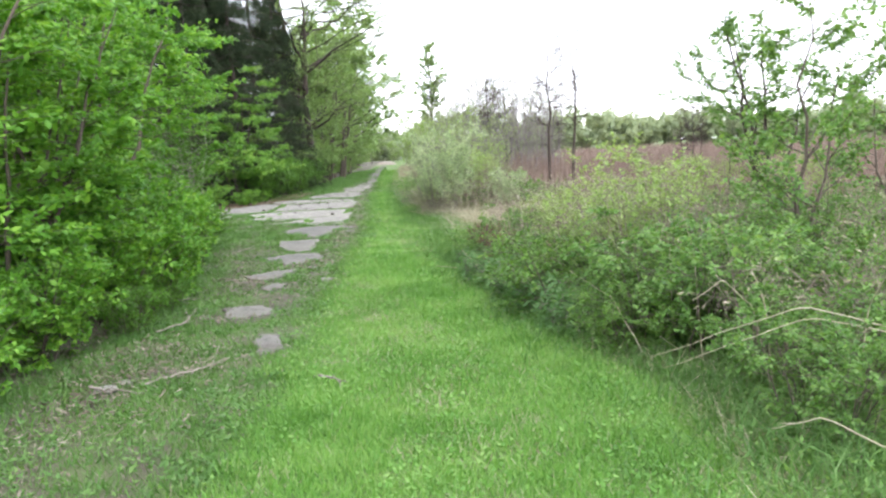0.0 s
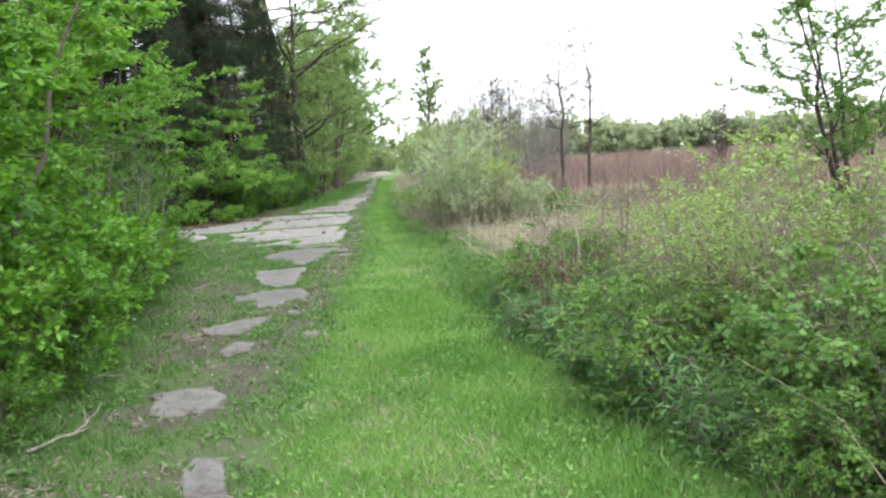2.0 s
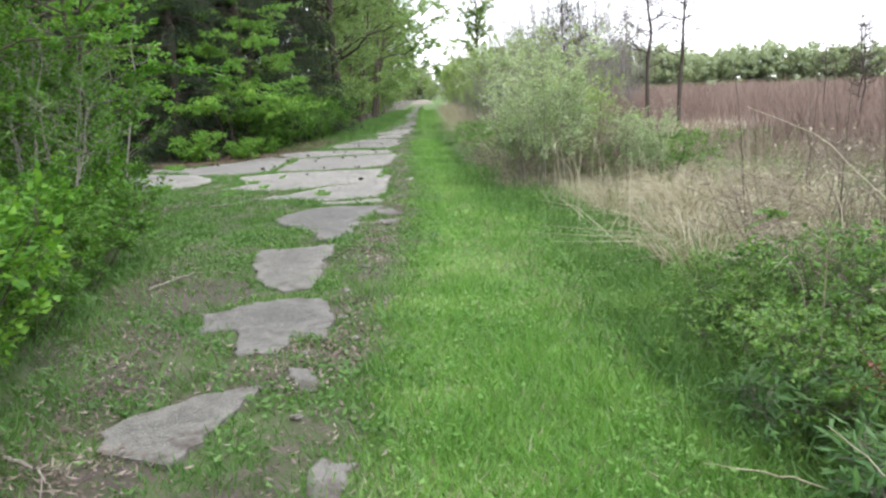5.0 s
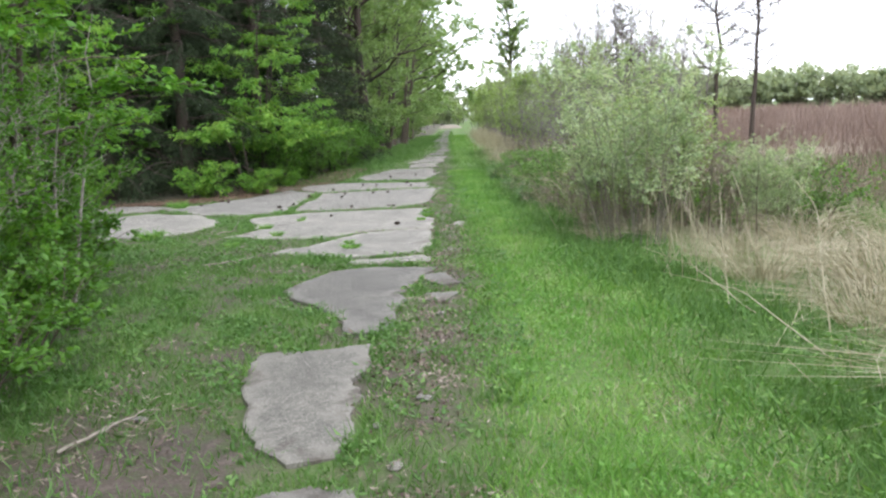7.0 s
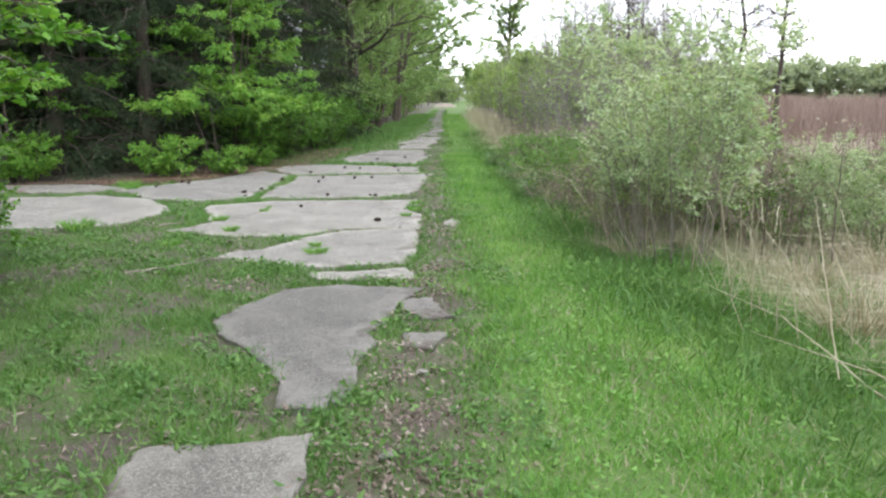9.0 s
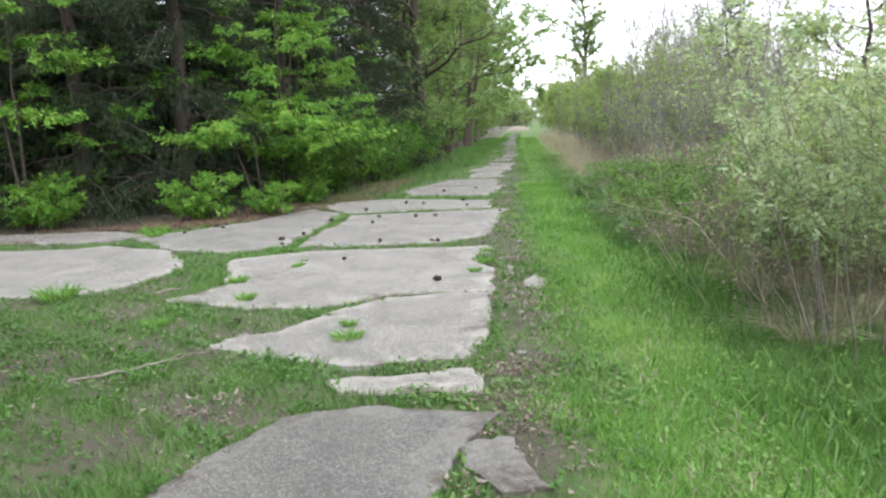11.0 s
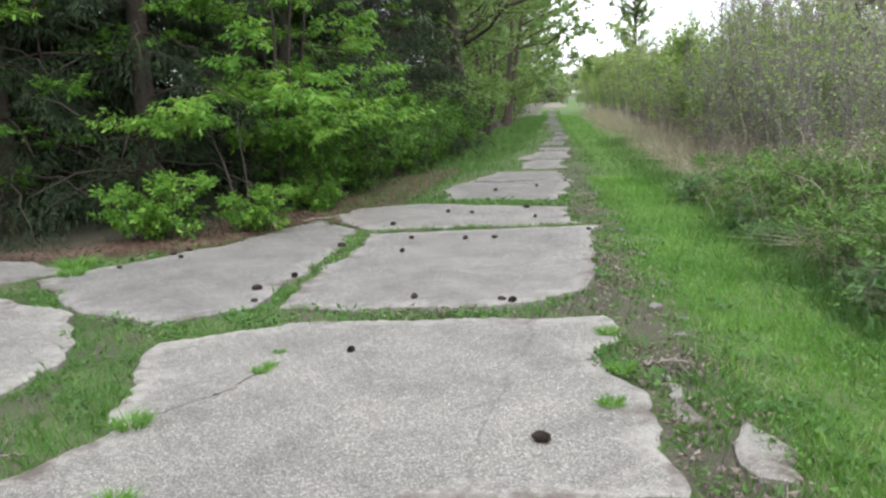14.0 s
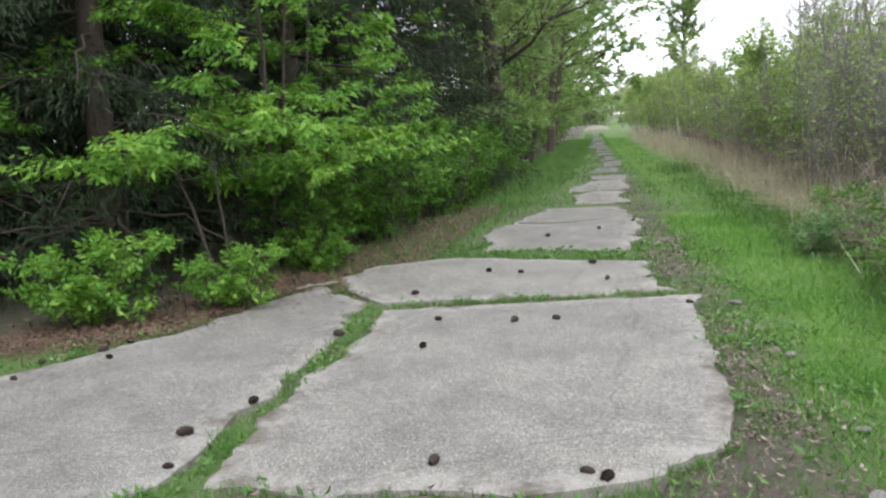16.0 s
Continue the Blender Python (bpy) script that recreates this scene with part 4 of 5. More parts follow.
for i in range(34):
    y = 37.5 + i * 1.75
    x = float(line_x(RIGHT_EDGE, y)) + 1.7 + 2.0 * ((i * 0.618) % 1)
    again((green, thin, green)[i % 3], x, y, 47 * i, 0.9 + 0.35 * ((i * 0.37) % 1) + 0.006 * i)
for i in range(11):
    y = 31.5 + 8.5 * ((i * 0.618) % 1)
    again(thin, float(line_x(RIGHT_EDGE, y)) + 2.0 + 1.9 * (i / 11), y, 61 * i, 0.75 + 0.35 * ((i * 0.43) % 1))
poplar = put(woody_plant("tall_slender_tree", 59, 9.8, 1.5, BARK, LEAF_VERGE, stems=1, lean=0.02, foot=0, limbs=46, first=0.36, twigs=6, per_twig=30, leaf_len=0.14, leaf_wide=0.085, flat=0.4, elev=0.7, twig_len=0.6, girth=0.16, twig_r=0.02, profile="round"), -0.7, 68.0)
tagged(poplar, "tall slender tree rising above the scrub", "tree")

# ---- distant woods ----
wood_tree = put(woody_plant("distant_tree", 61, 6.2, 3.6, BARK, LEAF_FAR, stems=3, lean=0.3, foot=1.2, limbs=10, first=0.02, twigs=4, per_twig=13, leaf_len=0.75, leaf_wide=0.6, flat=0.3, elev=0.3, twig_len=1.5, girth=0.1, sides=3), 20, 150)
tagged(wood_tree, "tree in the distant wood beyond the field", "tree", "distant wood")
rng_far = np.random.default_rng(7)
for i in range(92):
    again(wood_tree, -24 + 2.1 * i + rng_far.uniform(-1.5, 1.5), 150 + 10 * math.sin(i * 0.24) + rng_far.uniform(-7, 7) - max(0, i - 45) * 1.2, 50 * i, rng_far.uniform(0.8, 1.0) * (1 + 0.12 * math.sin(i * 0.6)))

# ---- the far end: a pale gravel bank across the road ----
bank_rng = np.random.default_rng(8)
bx, by = np.meshgrid(np.linspace(-1.3, 1.3, 26), np.linspace(-1.0, 1.0, 12))
bh = 0.45 * np.clip(1 - (bx / 1.3) ** 2, 0, 1) ** 0.6 * np.clip(1 - by ** 2, 0, 1) + bank_rng.normal(0, 0.03, bx.shape)
bi = (np.arange(11)[:, None] * 26 + np.arange(25)[None]).ravel()
bank = tagged(new("gravel_bank", mesh_np("gravel_bank", np.stack([bx.ravel(), by.ravel(), bh.ravel() - 0.06], 1), np.stack([bi, bi + 1, bi + 27, bi + 26], 1), DEADWOOD, True)), "pale gravel bank across the far end of the road", "gravel bank")
bank.location = (-6.9, 108, 0)
for i, (x, y, s) in enumerate(((-9.6, 106, 1.1), (-4.2, 107, 1.0), (-9.0, 116, 1.3), (-6.2, 119, 1.2), (-3.4, 116, 1.3), (-1.2, 112, 1.2))):
    again(green, x, y, 40 * i, s)


# ---- grasses ----
def strew(rng, n, x0, x1, y0, y1, keep):
    x, y = rng.uniform(x0, x1, n), rng.uniform(y0, y1, n)
    ok = rng.uniform(0, 1, n) < keep(x, y)
    return x[ok], y[ok]


def grass_patch(name, seed, n, area, keep, mat, high, wide, label, lean=0.5, bend=0.35, tall=None, cat="grass", plain=False):
    rng = np.random.default_rng(seed)
    x, y = strew(rng, n, *area, keep)
    m = len(x)
    A = unit(np.concatenate([rng.normal(0, lean, (m, 2)), np.ones((m, 1))], 1))
    a = rng.uniform(0, 2 * np.pi, m)
    S = np.stack([np.cos(a), np.sin(a), 0 * a], 1)
    L = high * rng.uniform(0.45, 1.2, m) * (tall(x, y) if tall else 1)
    B = np.concatenate([rng.normal(0, bend, (m, 2)), rng.uniform(-0.15, 0.08, (m, 1))], 1)
    P = np.stack([x, y, np.full(m, -0.015)], 1)
    W = wide * rng.uniform(0.6, 1.2, m)
    if plain:
        V = np.stack([P - S * W[:, None] / 2, P + S * W[:, None] / 2, P + (A + B * 0.5) * L[:, None]], 1).reshape(-1, 3)
        F = np.arange(3 * m).reshape(-1, 3)
    else:
        V, F = spikes(P, A, S, L, W, B)
    return tagged(new(name, mesh_np(name, V, F, mat)), label, cat, kind="stuff")


def scatter_leaves(name, seed, n, area, keep, mat, size, wide, label, cat, tilt=0.35, lift=0.012):
    """Small leaves lying or standing low on the ground."""
    rng = np.random.default_rng(seed)
    x, y = strew(rng, n, *area, keep)
    m = len(x)
    a = rng.uniform(0, 2 * np.pi, m)
    A = unit(np.stack([np.cos(a), np.sin(a), rng.normal(0.1, tilt, m)], 1))
    S = unit(np.cross(A, unit(np.array([0, 0, 1.0]) + rng.normal(0, tilt, (m, 3)))))
    L = size * rng.uniform(0.5, 1.3, m)
    V, F = blades(np.stack([x, y, rng.uniform(0.2, 1.2, m) * lift], 1), A, S, L, L * wide, 0.2)
    return tagged(new(name, mesh_np(name, V, F, mat)), label, cat, kind="stuff")


def lawn_keep(x, y):
    l, r = line_x(LAWN_LEFT, y), line_x(RIGHT_EDGE, y)
    band = np.clip((x - l + 0.15 + 0.12 * wave(x, y, 3, 21)) / 0.35, 0, 1) * np.clip((r + 0.15 - x) / 0.35, 0, 1)
    return band * np.interp(y, [2, 5, 10, 20, 32, 60], [1, 1, 0.9, 0.8, 0.7, 0.5]) * np.clip(0.9 + 0.4 * wave(x, y, 2.6, 11), 0.4, 1)


def shoulder_keep(x, y):
    l, left = line_x(LAWN_LEFT, y), line_x(LEFT_EDGE, y)
    band = np.clip((l + 0.2 - x) / 0.2, 0, 1) * np.clip((x - left + 0.6) / 0.3, 0, 1)
    bare = np.clip(1.1 - soil_cover(x, y) * 1.05 + 0.3 * wave(x, y, 6, 12), 0.13, 1)
    litter = np.clip((y - 25.8) / 0.5, 0, 1) * np.clip((-5.7 - x) / 0.3, 0, 1)
    return band * bare * (1 - 0.88 * litter) * ~on_slab(x, y)


def mown_height(x, y):
    return 0.85 + 0.4 * wave(x, y, 3.5, 23)


grass_patch("mown_grass", 71, 290000, (-1.6, 2.2, 0.5, 10), lawn_keep, GRASS, 0.085, 0.009, "bright green mown grass of the path", lean=0.65, tall=mown_height, plain=True)
grass_patch("mown_grass", 70, 520000, (-3.2, 1.0, 10, 34), lawn_keep, GRASS, 0.085, 0.01, "bright green mown grass of the path", lean=0.65, tall=mown_height, plain=True)
grass_patch("mown_grass", 72, 60000, (-9, -1.2, 30, 75), lambda x, y: np.clip((x - line_x(LAWN_LEFT, y) + 0.1) / 0.3, 0, 1) * (x < line_x(RIGHT_EDGE, y) + 0.2), GRASS, 0.09, 0.018, "mown grass strip along the far road", plain=True)
grass_patch("road_grass", 73, 640000, (-9.5, -1.0, 4, 31), shoulder_keep, ROAD_GRASS, 0.09, 0.009, "sparse grass growing through the broken road", lean=0.6, tall=mown_height, plain=True)
grass_patch("verge_grass", 74, 90000, (-9, -3.2, 29, 75), lambda x, y: (x > line_x(LEFT_EDGE, y) - 0.6) * np.clip((np.interp(y, [31, 36, 42, 75], [-5.15, -4.75, -4.5, -5.6]) - x) / 0.4, 0, 1) * ~on_slab(x, y) * (y > 29.8), TALL_GRASS, 0.16, 0.016, "longer grass on the verge beside the old road", plain=True)
grass_patch("shoulder_grass", 95, 70000, (-7.5, -2.4, 30, 90), lambda x, y: (x < line_x(LAWN_LEFT, y) + 0.2) * (x > np.interp(y, [31, 36, 42, 90], [-5.4, -5.0, -4.75, -7.0])) * ~on_slab(x, y) * np.clip(0.62 + 0.7 * wave(x, y, 2.0, 50), 0.12, 1), ROAD_GRASS, 0.085, 0.015, "short grass between the far slabs", plain=True)
grass_patch("thatch", 81, 150000, (-3.2, 1.8, 2.2, 26), lambda x, y: lawn_keep(x, y) * np.clip(0.5 + 0.7 * wave(x, y, 2.2, 24), 0.1, 1), DRY_GRASS, 0.08, 0.007, "dry cut grass lying in the lawn", lean=0.9, plain=True, cat="dry grass")
scatter_leaves("lawn_weeds", 82, 70000, (-3.2, 1.8, 2.2, 24), lambda x, y: lawn_keep(x, y) * np.clip(0.3 + 0.8 * wave(x, y, 1.8, 25), 0, 1), GRASS, 0.032, 0.6, "low broad-leaved weeds and clover in the grass", "weeds", 0.4, 0.045)
scatter_leaves("shoulder_weeds", 83, 220000, (-7.5, -1.2, 4, 32), lambda x, y: (x < line_x(LAWN_LEFT, y) + 0.3) * (x > line_x(LEFT_EDGE, y)) * ~on_slab(x, y) * np.clip(0.2 + 0.9 * wave(x, y, 3.5, 26), 0, 1) * np.clip(1.25 - 1.1 * soil_cover(x, y), 0, 1), TALL_GRASS, 0.05, 0.45, "broad-leaved weeds along the broken road", "weeds", 0.5, 0.03)


def joint_keep(x, y):
    """Tufts along the slab joints and cracks."""
    free = ~on_slab(x, y)
    close = on_slab(x + 0.12, y) | on_slab(x - 0.12, y) | on_slab(x, y + 0.14) | on_slab(x, y - 0.14)
    return free * close * np.clip(0.38 + 1.0 * wave(x, y, 3, 13), 0.05, 1)


grass_patch("joint_grass", 75, 330000, (-7.6, -2.0, 13.5, 32), joint_keep, ROAD_GRASS, 0.065, 0.007, "tufts of grass rooted in the slab joints", lean=0.7)


def rank_keep(x, y):
    r = line_x(RIGHT_EDGE, y)
    return np.exp(-((x - r - 0.28) / 0.5) ** 2) * np.clip(0.6 + 0.7 * wave(x, y, 1.5, 14), 0.05, 1)


grass_patch("rank_grass", 76, 190000, (-4, 2.8, 2, 45), rank_keep, TALL_GRASS, 0.24, 0.01, "rank green grass at the foot of the brambles", lean=0.6, bend=0.6)
grass_patch("rank_grass", 96, 260000, (-1.9, 1.6, 9.5, 33), lambda x, y: np.clip((x - line_x(RIGHT_EDGE, y) + 0.1) / 0.2, 0, 1) * np.clip((line_x(RIGHT_EDGE, y) + 1.1 - x) / 0.4, 0, 1) * np.clip(0.75 + 0.5 * wave(x, y, 2.2, 51), 0.2, 1), TALL_GRASS, 0.17, 0.009, "rank green grass at the foot of the brambles", lean=0.6, tall=lambda x, y: 0.85 + 0.5 * wave(x, y, 1.8, 52), plain=True)
grass_patch("scrub_grass", 94, 60000, (0.6, 4.2, 1.5, 8), lambda x, y: np.clip((x - line_x(RIGHT_EDGE, y)) / 0.3, 0, 1) * np.clip(0.6 + 0.6 * wave(x, y, 1.7, 48), 0.08, 1), TALL_GRASS, 0.2, 0.009, "green grass growing up among the brambles", lean=0.7, bend=0.6)
scatter_leaves("edge_herbs", 84, 70000, (-4, 2.8, 2, 40), lambda x, y: rank_keep(x, y), LEAF_BRAMBLE, 0.045, 0.38, "leafy green herbs at the edge of the scrub", "weeds", 0.6, 0.16)
grass_patch("left_rank_grass", 77, 110000, (-9, -2.2, 4, 28), lambda x, y: np.exp(-((x - line_x(LEFT_EDGE, y) - 0.05) / 0.5) ** 2) * (y < 22) * ~on_slab(x, y) * np.clip(0.5 + 0.7 * wave(x, y, 1.9, 27), 0.05, 1), TALL_GRASS, 0.17, 0.009, "green grass fringing the shrubs", lean=0.6, bend=0.5)


def straw_keep(x, y):
    r = line_x(RIGHT_EDGE, y)
    return np.clip((x - r - 0.3) / 0.5, 0, 1) * np.clip(0.25 + 0.8 * wave(x, y, 0.9, 15), 0.02, 1)


grass_patch("dry_grass", 78, 60000, (-5, 7, 3, 60), straw_keep, DRY_GRASS, 0.5, 0.007, "dry straw-coloured grass among the scrub", lean=0.7, bend=0.7)
grass_patch("matted_straw", 85, 42000, (0.5, 9, 12, 30), lambda x, y: np.clip((x - line_x(RIGHT_EDGE, y) - 0.9) / 0.8, 0, 1) * np.clip(0.5 + 0.6 * wave(x, y, 1.1, 28), 0.1, 1), DRY_GRASS, 0.4, 0.009, "matted pale straw lying over the field", lean=3.0, bend=0.4, cat="dry grass", plain=True)
grass_patch("field_weeds", 86, 130000, (0.8, 9, 12, 32), lambda x, y: np.clip((x - line_x(RIGHT_EDGE, y) - 0.6) / 0.8, 0, 1) * np.clip(0.25 + 0.9 * wave(x, y, 0.8, 29), 0, 1), TALL_GRASS, 0.25, 0.012, "green growth pushing through the straw", lean=0.6, bend=0.4, plain=True)
grass_patch("dead_stems", 79, 230000, (-0.5, 30, 13, 70), lambda x, y: np.clip((x - line_x(RIGHT_EDGE, y) - np.interp(y, [24, 27], [3.2, 1.5])) / 1.3, 0, 1) * np.clip(0.5 + 0.8 * wave(x, y, 0.6, 16), 0.04, 1) * np.clip((y - 25 + 4.5 * (x - 3.2)) / 4, np.where(x > 1.2, 0.12, 0), 1), RED_STEMS, 1.2, 0.018, "reddish brown dead stems covering the field", lean=0.3, bend=0.3, cat="dead stems", plain=True, tall=lambda x, y: 0.85 + 0.4 * wave(x, y, 0.7, 30))
grass_patch("dead_stems", 80, 45000, (6, 150, 70, 140), lambda x, y: np.clip(0.4 + 0.8 * wave(x, y, 0.15, 31), 0.03, 1), RED_STEMS, 1.2, 0.09, "reddish brown dead stems in the far field", lean=0.2, bend=0.2, cat="dead stems", plain=True)

grass_patch("cut_straw", 90, 14000, (0.6, 3.2, 2.4, 7), lambda x, y: np.clip((x - line_x(RIGHT_EDGE, y) + 0.15) / 0.4, 0, 1) * np.clip(0.4 + wave(x, y, 1.6, 36), 0.05, 1), DRY_GRASS, 0.3, 0.006, "dead straw lying at the foot of the scrub", lean=3.0, cat="dry grass", plain=True)
grass_patch("pale_stalks", 92, 90000, (-5, 3, 16.8, 70), lambda x, y: np.exp(-((x - line_x(RIGHT_EDGE, y) - 0.95) / 0.5) ** 2) * np.interp(y, [16.8, 22, 27], [0.12, 0.3, 1.0]) * np.clip(0.55 + 0.6 * wave(x, y, 0.9, 37), 0.05, 1), DRY_GRASS, 0.75, 0.009, "pale dry stalks along the edge of the scrub", lean=0.3, bend=0.35, cat="dry grass", plain=True)

# ---- litter ----
grass_patch("dead_grass", 97, 150000, (-7.5, -1.2, 4, 30), lambda x, y: (x < line_x(LAWN_LEFT, y) + 0.1) * (x > line_x(LEFT_EDGE, y)) * ~on_slab(x, y) * np.clip(0.5 + 0.7 * wave(x, y, 2.4, 53), 0.08, 1), LITTER, 0.06, 0.006, "withered grass blades lying on the bare soil", lean=2.6, cat="dry grass", plain=True)
scatter_leaves("leaf_litter", 87, 120000, (-7.5, -1.0, 3.5, 29), lambda x, y: np.clip(soil_cover(x, y) * 1.2 - 0.25, 0, 1) * ~on_slab(x, y) * np.clip(0.45 + 0.8 * wave(x, y, 1.7, 32), 0.05, 1) * np.interp(y, [4, 13, 20, 29], [1, 0.8, 0.5, 0.45]), LITTER, 0.042, 0.35, "dead brown leaves and chips on bare soil", "leaf litter", 0.35, 0.03)
scatter_leaves("needle_litter", 88, 260000, (-11, -5.3, 25.5, 36), lambda x, y: np.exp(-((x - line_x(LEFT_EDGE, y) - 0.1) / 0.75) ** 2) * np.where(on_slab(x, y), 0.05, 0.95), NEEDLE_LITTER, 0.05, 0.2, "brown needles and leaf litter under the spruces", "leaf litter", 0.3, 0.04)
scatter_leaves("shoulder_crumbs", 89, 60000, (-3.2, -1.2, 12, 32), lambda x, y: np.exp(-((x - line_x(LAWN_LEFT, y) + 0.35) / 0.3) ** 2) * ~on_slab(x, y) * np.clip(0.4 + wave(x, y, 3, 33), 0.05, 1), LITTER, 0.028, 0.7, "crumbled stone chips and dry bits on the shoulder", "litter", 0.5, 0.015)


def chip_keep(x, y):
    spots = ((-2.45, 6.4, 0.5), (-2.5, 7.2, 0.4), (-2.65, 9.8, 0.4), (-2.75, 11.0, 0.35), (-3.3, 14.7, 0.35), (-1.75, 6.6, 0.3), (-2.1, 5.2, 0.4))
    return np.clip(sum(np.exp(-((x - a) ** 2 + (y - b) ** 2) / r ** 2) for a, b, r in spots), 0, 1) * ~on_slab(x, y)


scatter_leaves("wood_chips", 93, 40000, (-5, -1.2, 4, 21), chip_keep, LITTER, 0.06, 0.16, "broken twigs and wood chips lying on bare soil", "wood chips", 0.25, 0.04)


# ---- pine cones, sticks and arching canes ----
def pine_cone():
    """A small closed cone: rows of overlapping scales round a core."""
    pieces = []
    rng = np.random.default_rng(91)
    n = 54
    i = np.arange(n)
    u = (i + 0.5) / n
    a = i * 2.39996
    r = 0.026 * np.sin(np.pi * (0.12 + 0.8 * u)) ** 0.7
    x = (u - 0.5) * 0.075
    P = np.stack([x, np.cos(a) * r * 0.75, np.sin(a) * r * 0.75 + 0.02], 1)
    A = unit(np.stack([0.7 + 0 * a, np.cos(a) * 0.75, np.sin(a) * 0.75], 1))
    S = unit(np.stack([0 * a, -np.sin(a), np.cos(a)], 1))
    V, F = blades(P, A, S, rng.uniform(0.016, 0.02, n), np.full(n, 0.019), 0.25)
    pieces.append((V, F))
    t = np.linspace(0, 1, 7)
    core = np.stack([(t - 0.5) * 0.08, 0 * t, 0 * t + 0.02], 1)[None]
    pieces.append(tubes(core, (0.022 * np.sin(np.pi * (0.06 + 0.88 * t)) ** 0.6)[None], 8))
    return joined(pieces)


Vc, Fc = pine_cone()
cone = new("pine_cone", mesh_np("pine_cone", Vc, Fc, CONE))
tagged(cone, "dark brown spruce cone lying on the road", "pine cone", "cones on the road")
CONES = [(-5.31, 25.4), (-5.17, 25.0), (-3.99, 25.11), (-3.34, 25.04), (-3.26, 24.99), (-4.5, 27.01), (-4.58, 27.78), (-4.0, 27.68), (-3.7, 27.73), (-5.19, 27.35), (-5.17, 25.9), (-6.66, 26.81), (-6.83, 26.99), (-7.14, 26.74), (-7.01, 26.32), (-4.52, 29.75), (-4.21, 29.64), (-3.57, 30.05), (-3.61, 32.59), (-2.77, 28.16), (-4.99, 28.74), (-4.08, 23.79), (-2.92, 22.56), (-4.2, 21.04), (-6.95, 27.25), (-6.8, 27.3), (-7.2, 27.2), (-3.2, 33.3), (-4.2, 32.1), (-3.4, 29.2)]
put(cone, *CONES[0], 20, 0.95, 0.014)
for i, (x, y) in enumerate(CONES[1:]):
    again(cone, x, y, 67 * i + 15 * (i % 4), 0.6 + 0.34 * ((i * 0.618) % 1), 0.012 if on_slab(np.array([x]), np.array([y]))[0] else -0.004)


def tuft(name, seed, n, spread, high, wide, lean, bend, mat, label, category, group):
    rng = np.random.default_rng(seed)
    a, r = rng.uniform(0, 2 * np.pi, n), spread * np.sqrt(rng.uniform(0, 1, n))
    P = np.stack([np.cos(a) * r, np.sin(a) * r, np.full(n, -0.01)], 1)
    out = np.stack([np.cos(a), np.sin(a)], 1) * lean + rng.normal(0, 0.3, (n, 2))
    A = unit(np.concatenate([out, np.ones((n, 1))], 1))
    S = unit(np.cross(A, rng.normal(0, 1, (n, 3))))
    B = np.concatenate([out * bend, rng.uniform(-0.35, 0.0, (n, 1))], 1)
    V, F = spikes(P, A, S, high * rng.uniform(0.5, 1.1, n), wide * rng.uniform(0.6, 1.2, n), B)
    return tagged(new(name, mesh_np(name, V, F, mat)), label, category, group)


clump = tuft("grass_tuft", 201, 170, 0.085, 0.12, 0.007, 0.6, 0.4, GRASS, "tuft of green grass growing from a crack", "grass tuft", "tufts on the road")
put(clump, -3.22, 20.55)
for i, (x, y, s) in enumerate(((-6.19, 21.95, 1.7), (-4.47, 23.4, 0.5), (-4.46, 23.5, 0.4), (-4.5, 23.75, 0.35), (-4.79, 22.6, 0.9), (-4.42, 21.83, 0.8), (-2.56, 23.5, 0.7), (-2.62, 24.2, 0.7), (-3.3, 20.9, 0.6), (-7.5, 26.4, 1.6), (-7.3, 26.0, 1.2), (-4.75, 20.9, 0.9), (-2.62, 23.0, 0.6))):
    again(clump, x, y, 61 * i, s, 0.015)
tussock = tuft("dry_tussock", 202, 240, 0.28, 0.8, 0.006, 0.8, 0.8, DRY_GRASS, "tussock of long bent dry grass", "dry grass", "dry tussocks in the field")
put(tussock, 1.5, 17.3)
for i, (x, y, s) in enumerate(((0.95, 16.4, 0.8), (2.3, 16.6, 1.0), (2.2, 13.8, 0.8), (3.0, 18.6, 1.0), (-0.5, 30.2, 0.8), (-0.75, 26.2, 0.7), (-1.0, 33.5, 0.8), (-0.35, 25.0, 0.9), (-0.5, 27.6, 0.9), (-0.7, 28.8, 0.9), (-0.75, 31.6, 1.0), (-1.05, 35.2, 1.0), (-1.2, 37.4, 1.0), (-1.3, 39.8, 1.0), (0.2, 26.0, 1.0), (0.0, 24.0, 0.8))):
    again(tussock, x, y, 70 * i, s)
rng_tuss = np.random.default_rng(620)
for i in range(15):
    y = 14.6 + 5.6 * ((i * 0.618) % 1)
    again(tussock, float(line_x(RIGHT_EDGE, y)) + 1.0 + 2.6 * (i / 15), y, 81 * i, float(rng_tuss.uniform(0.6, 1.05)))
for i in range(14):
    y = 20.4 + 16 * ((i * 0.618) % 1)
    again(tussock, float(line_x(RIGHT_EDGE, y)) + 0.5 + 0.5 * (i / 14), y, 37 * i, float(rng_tuss.uniform(0.4, 0.65)))


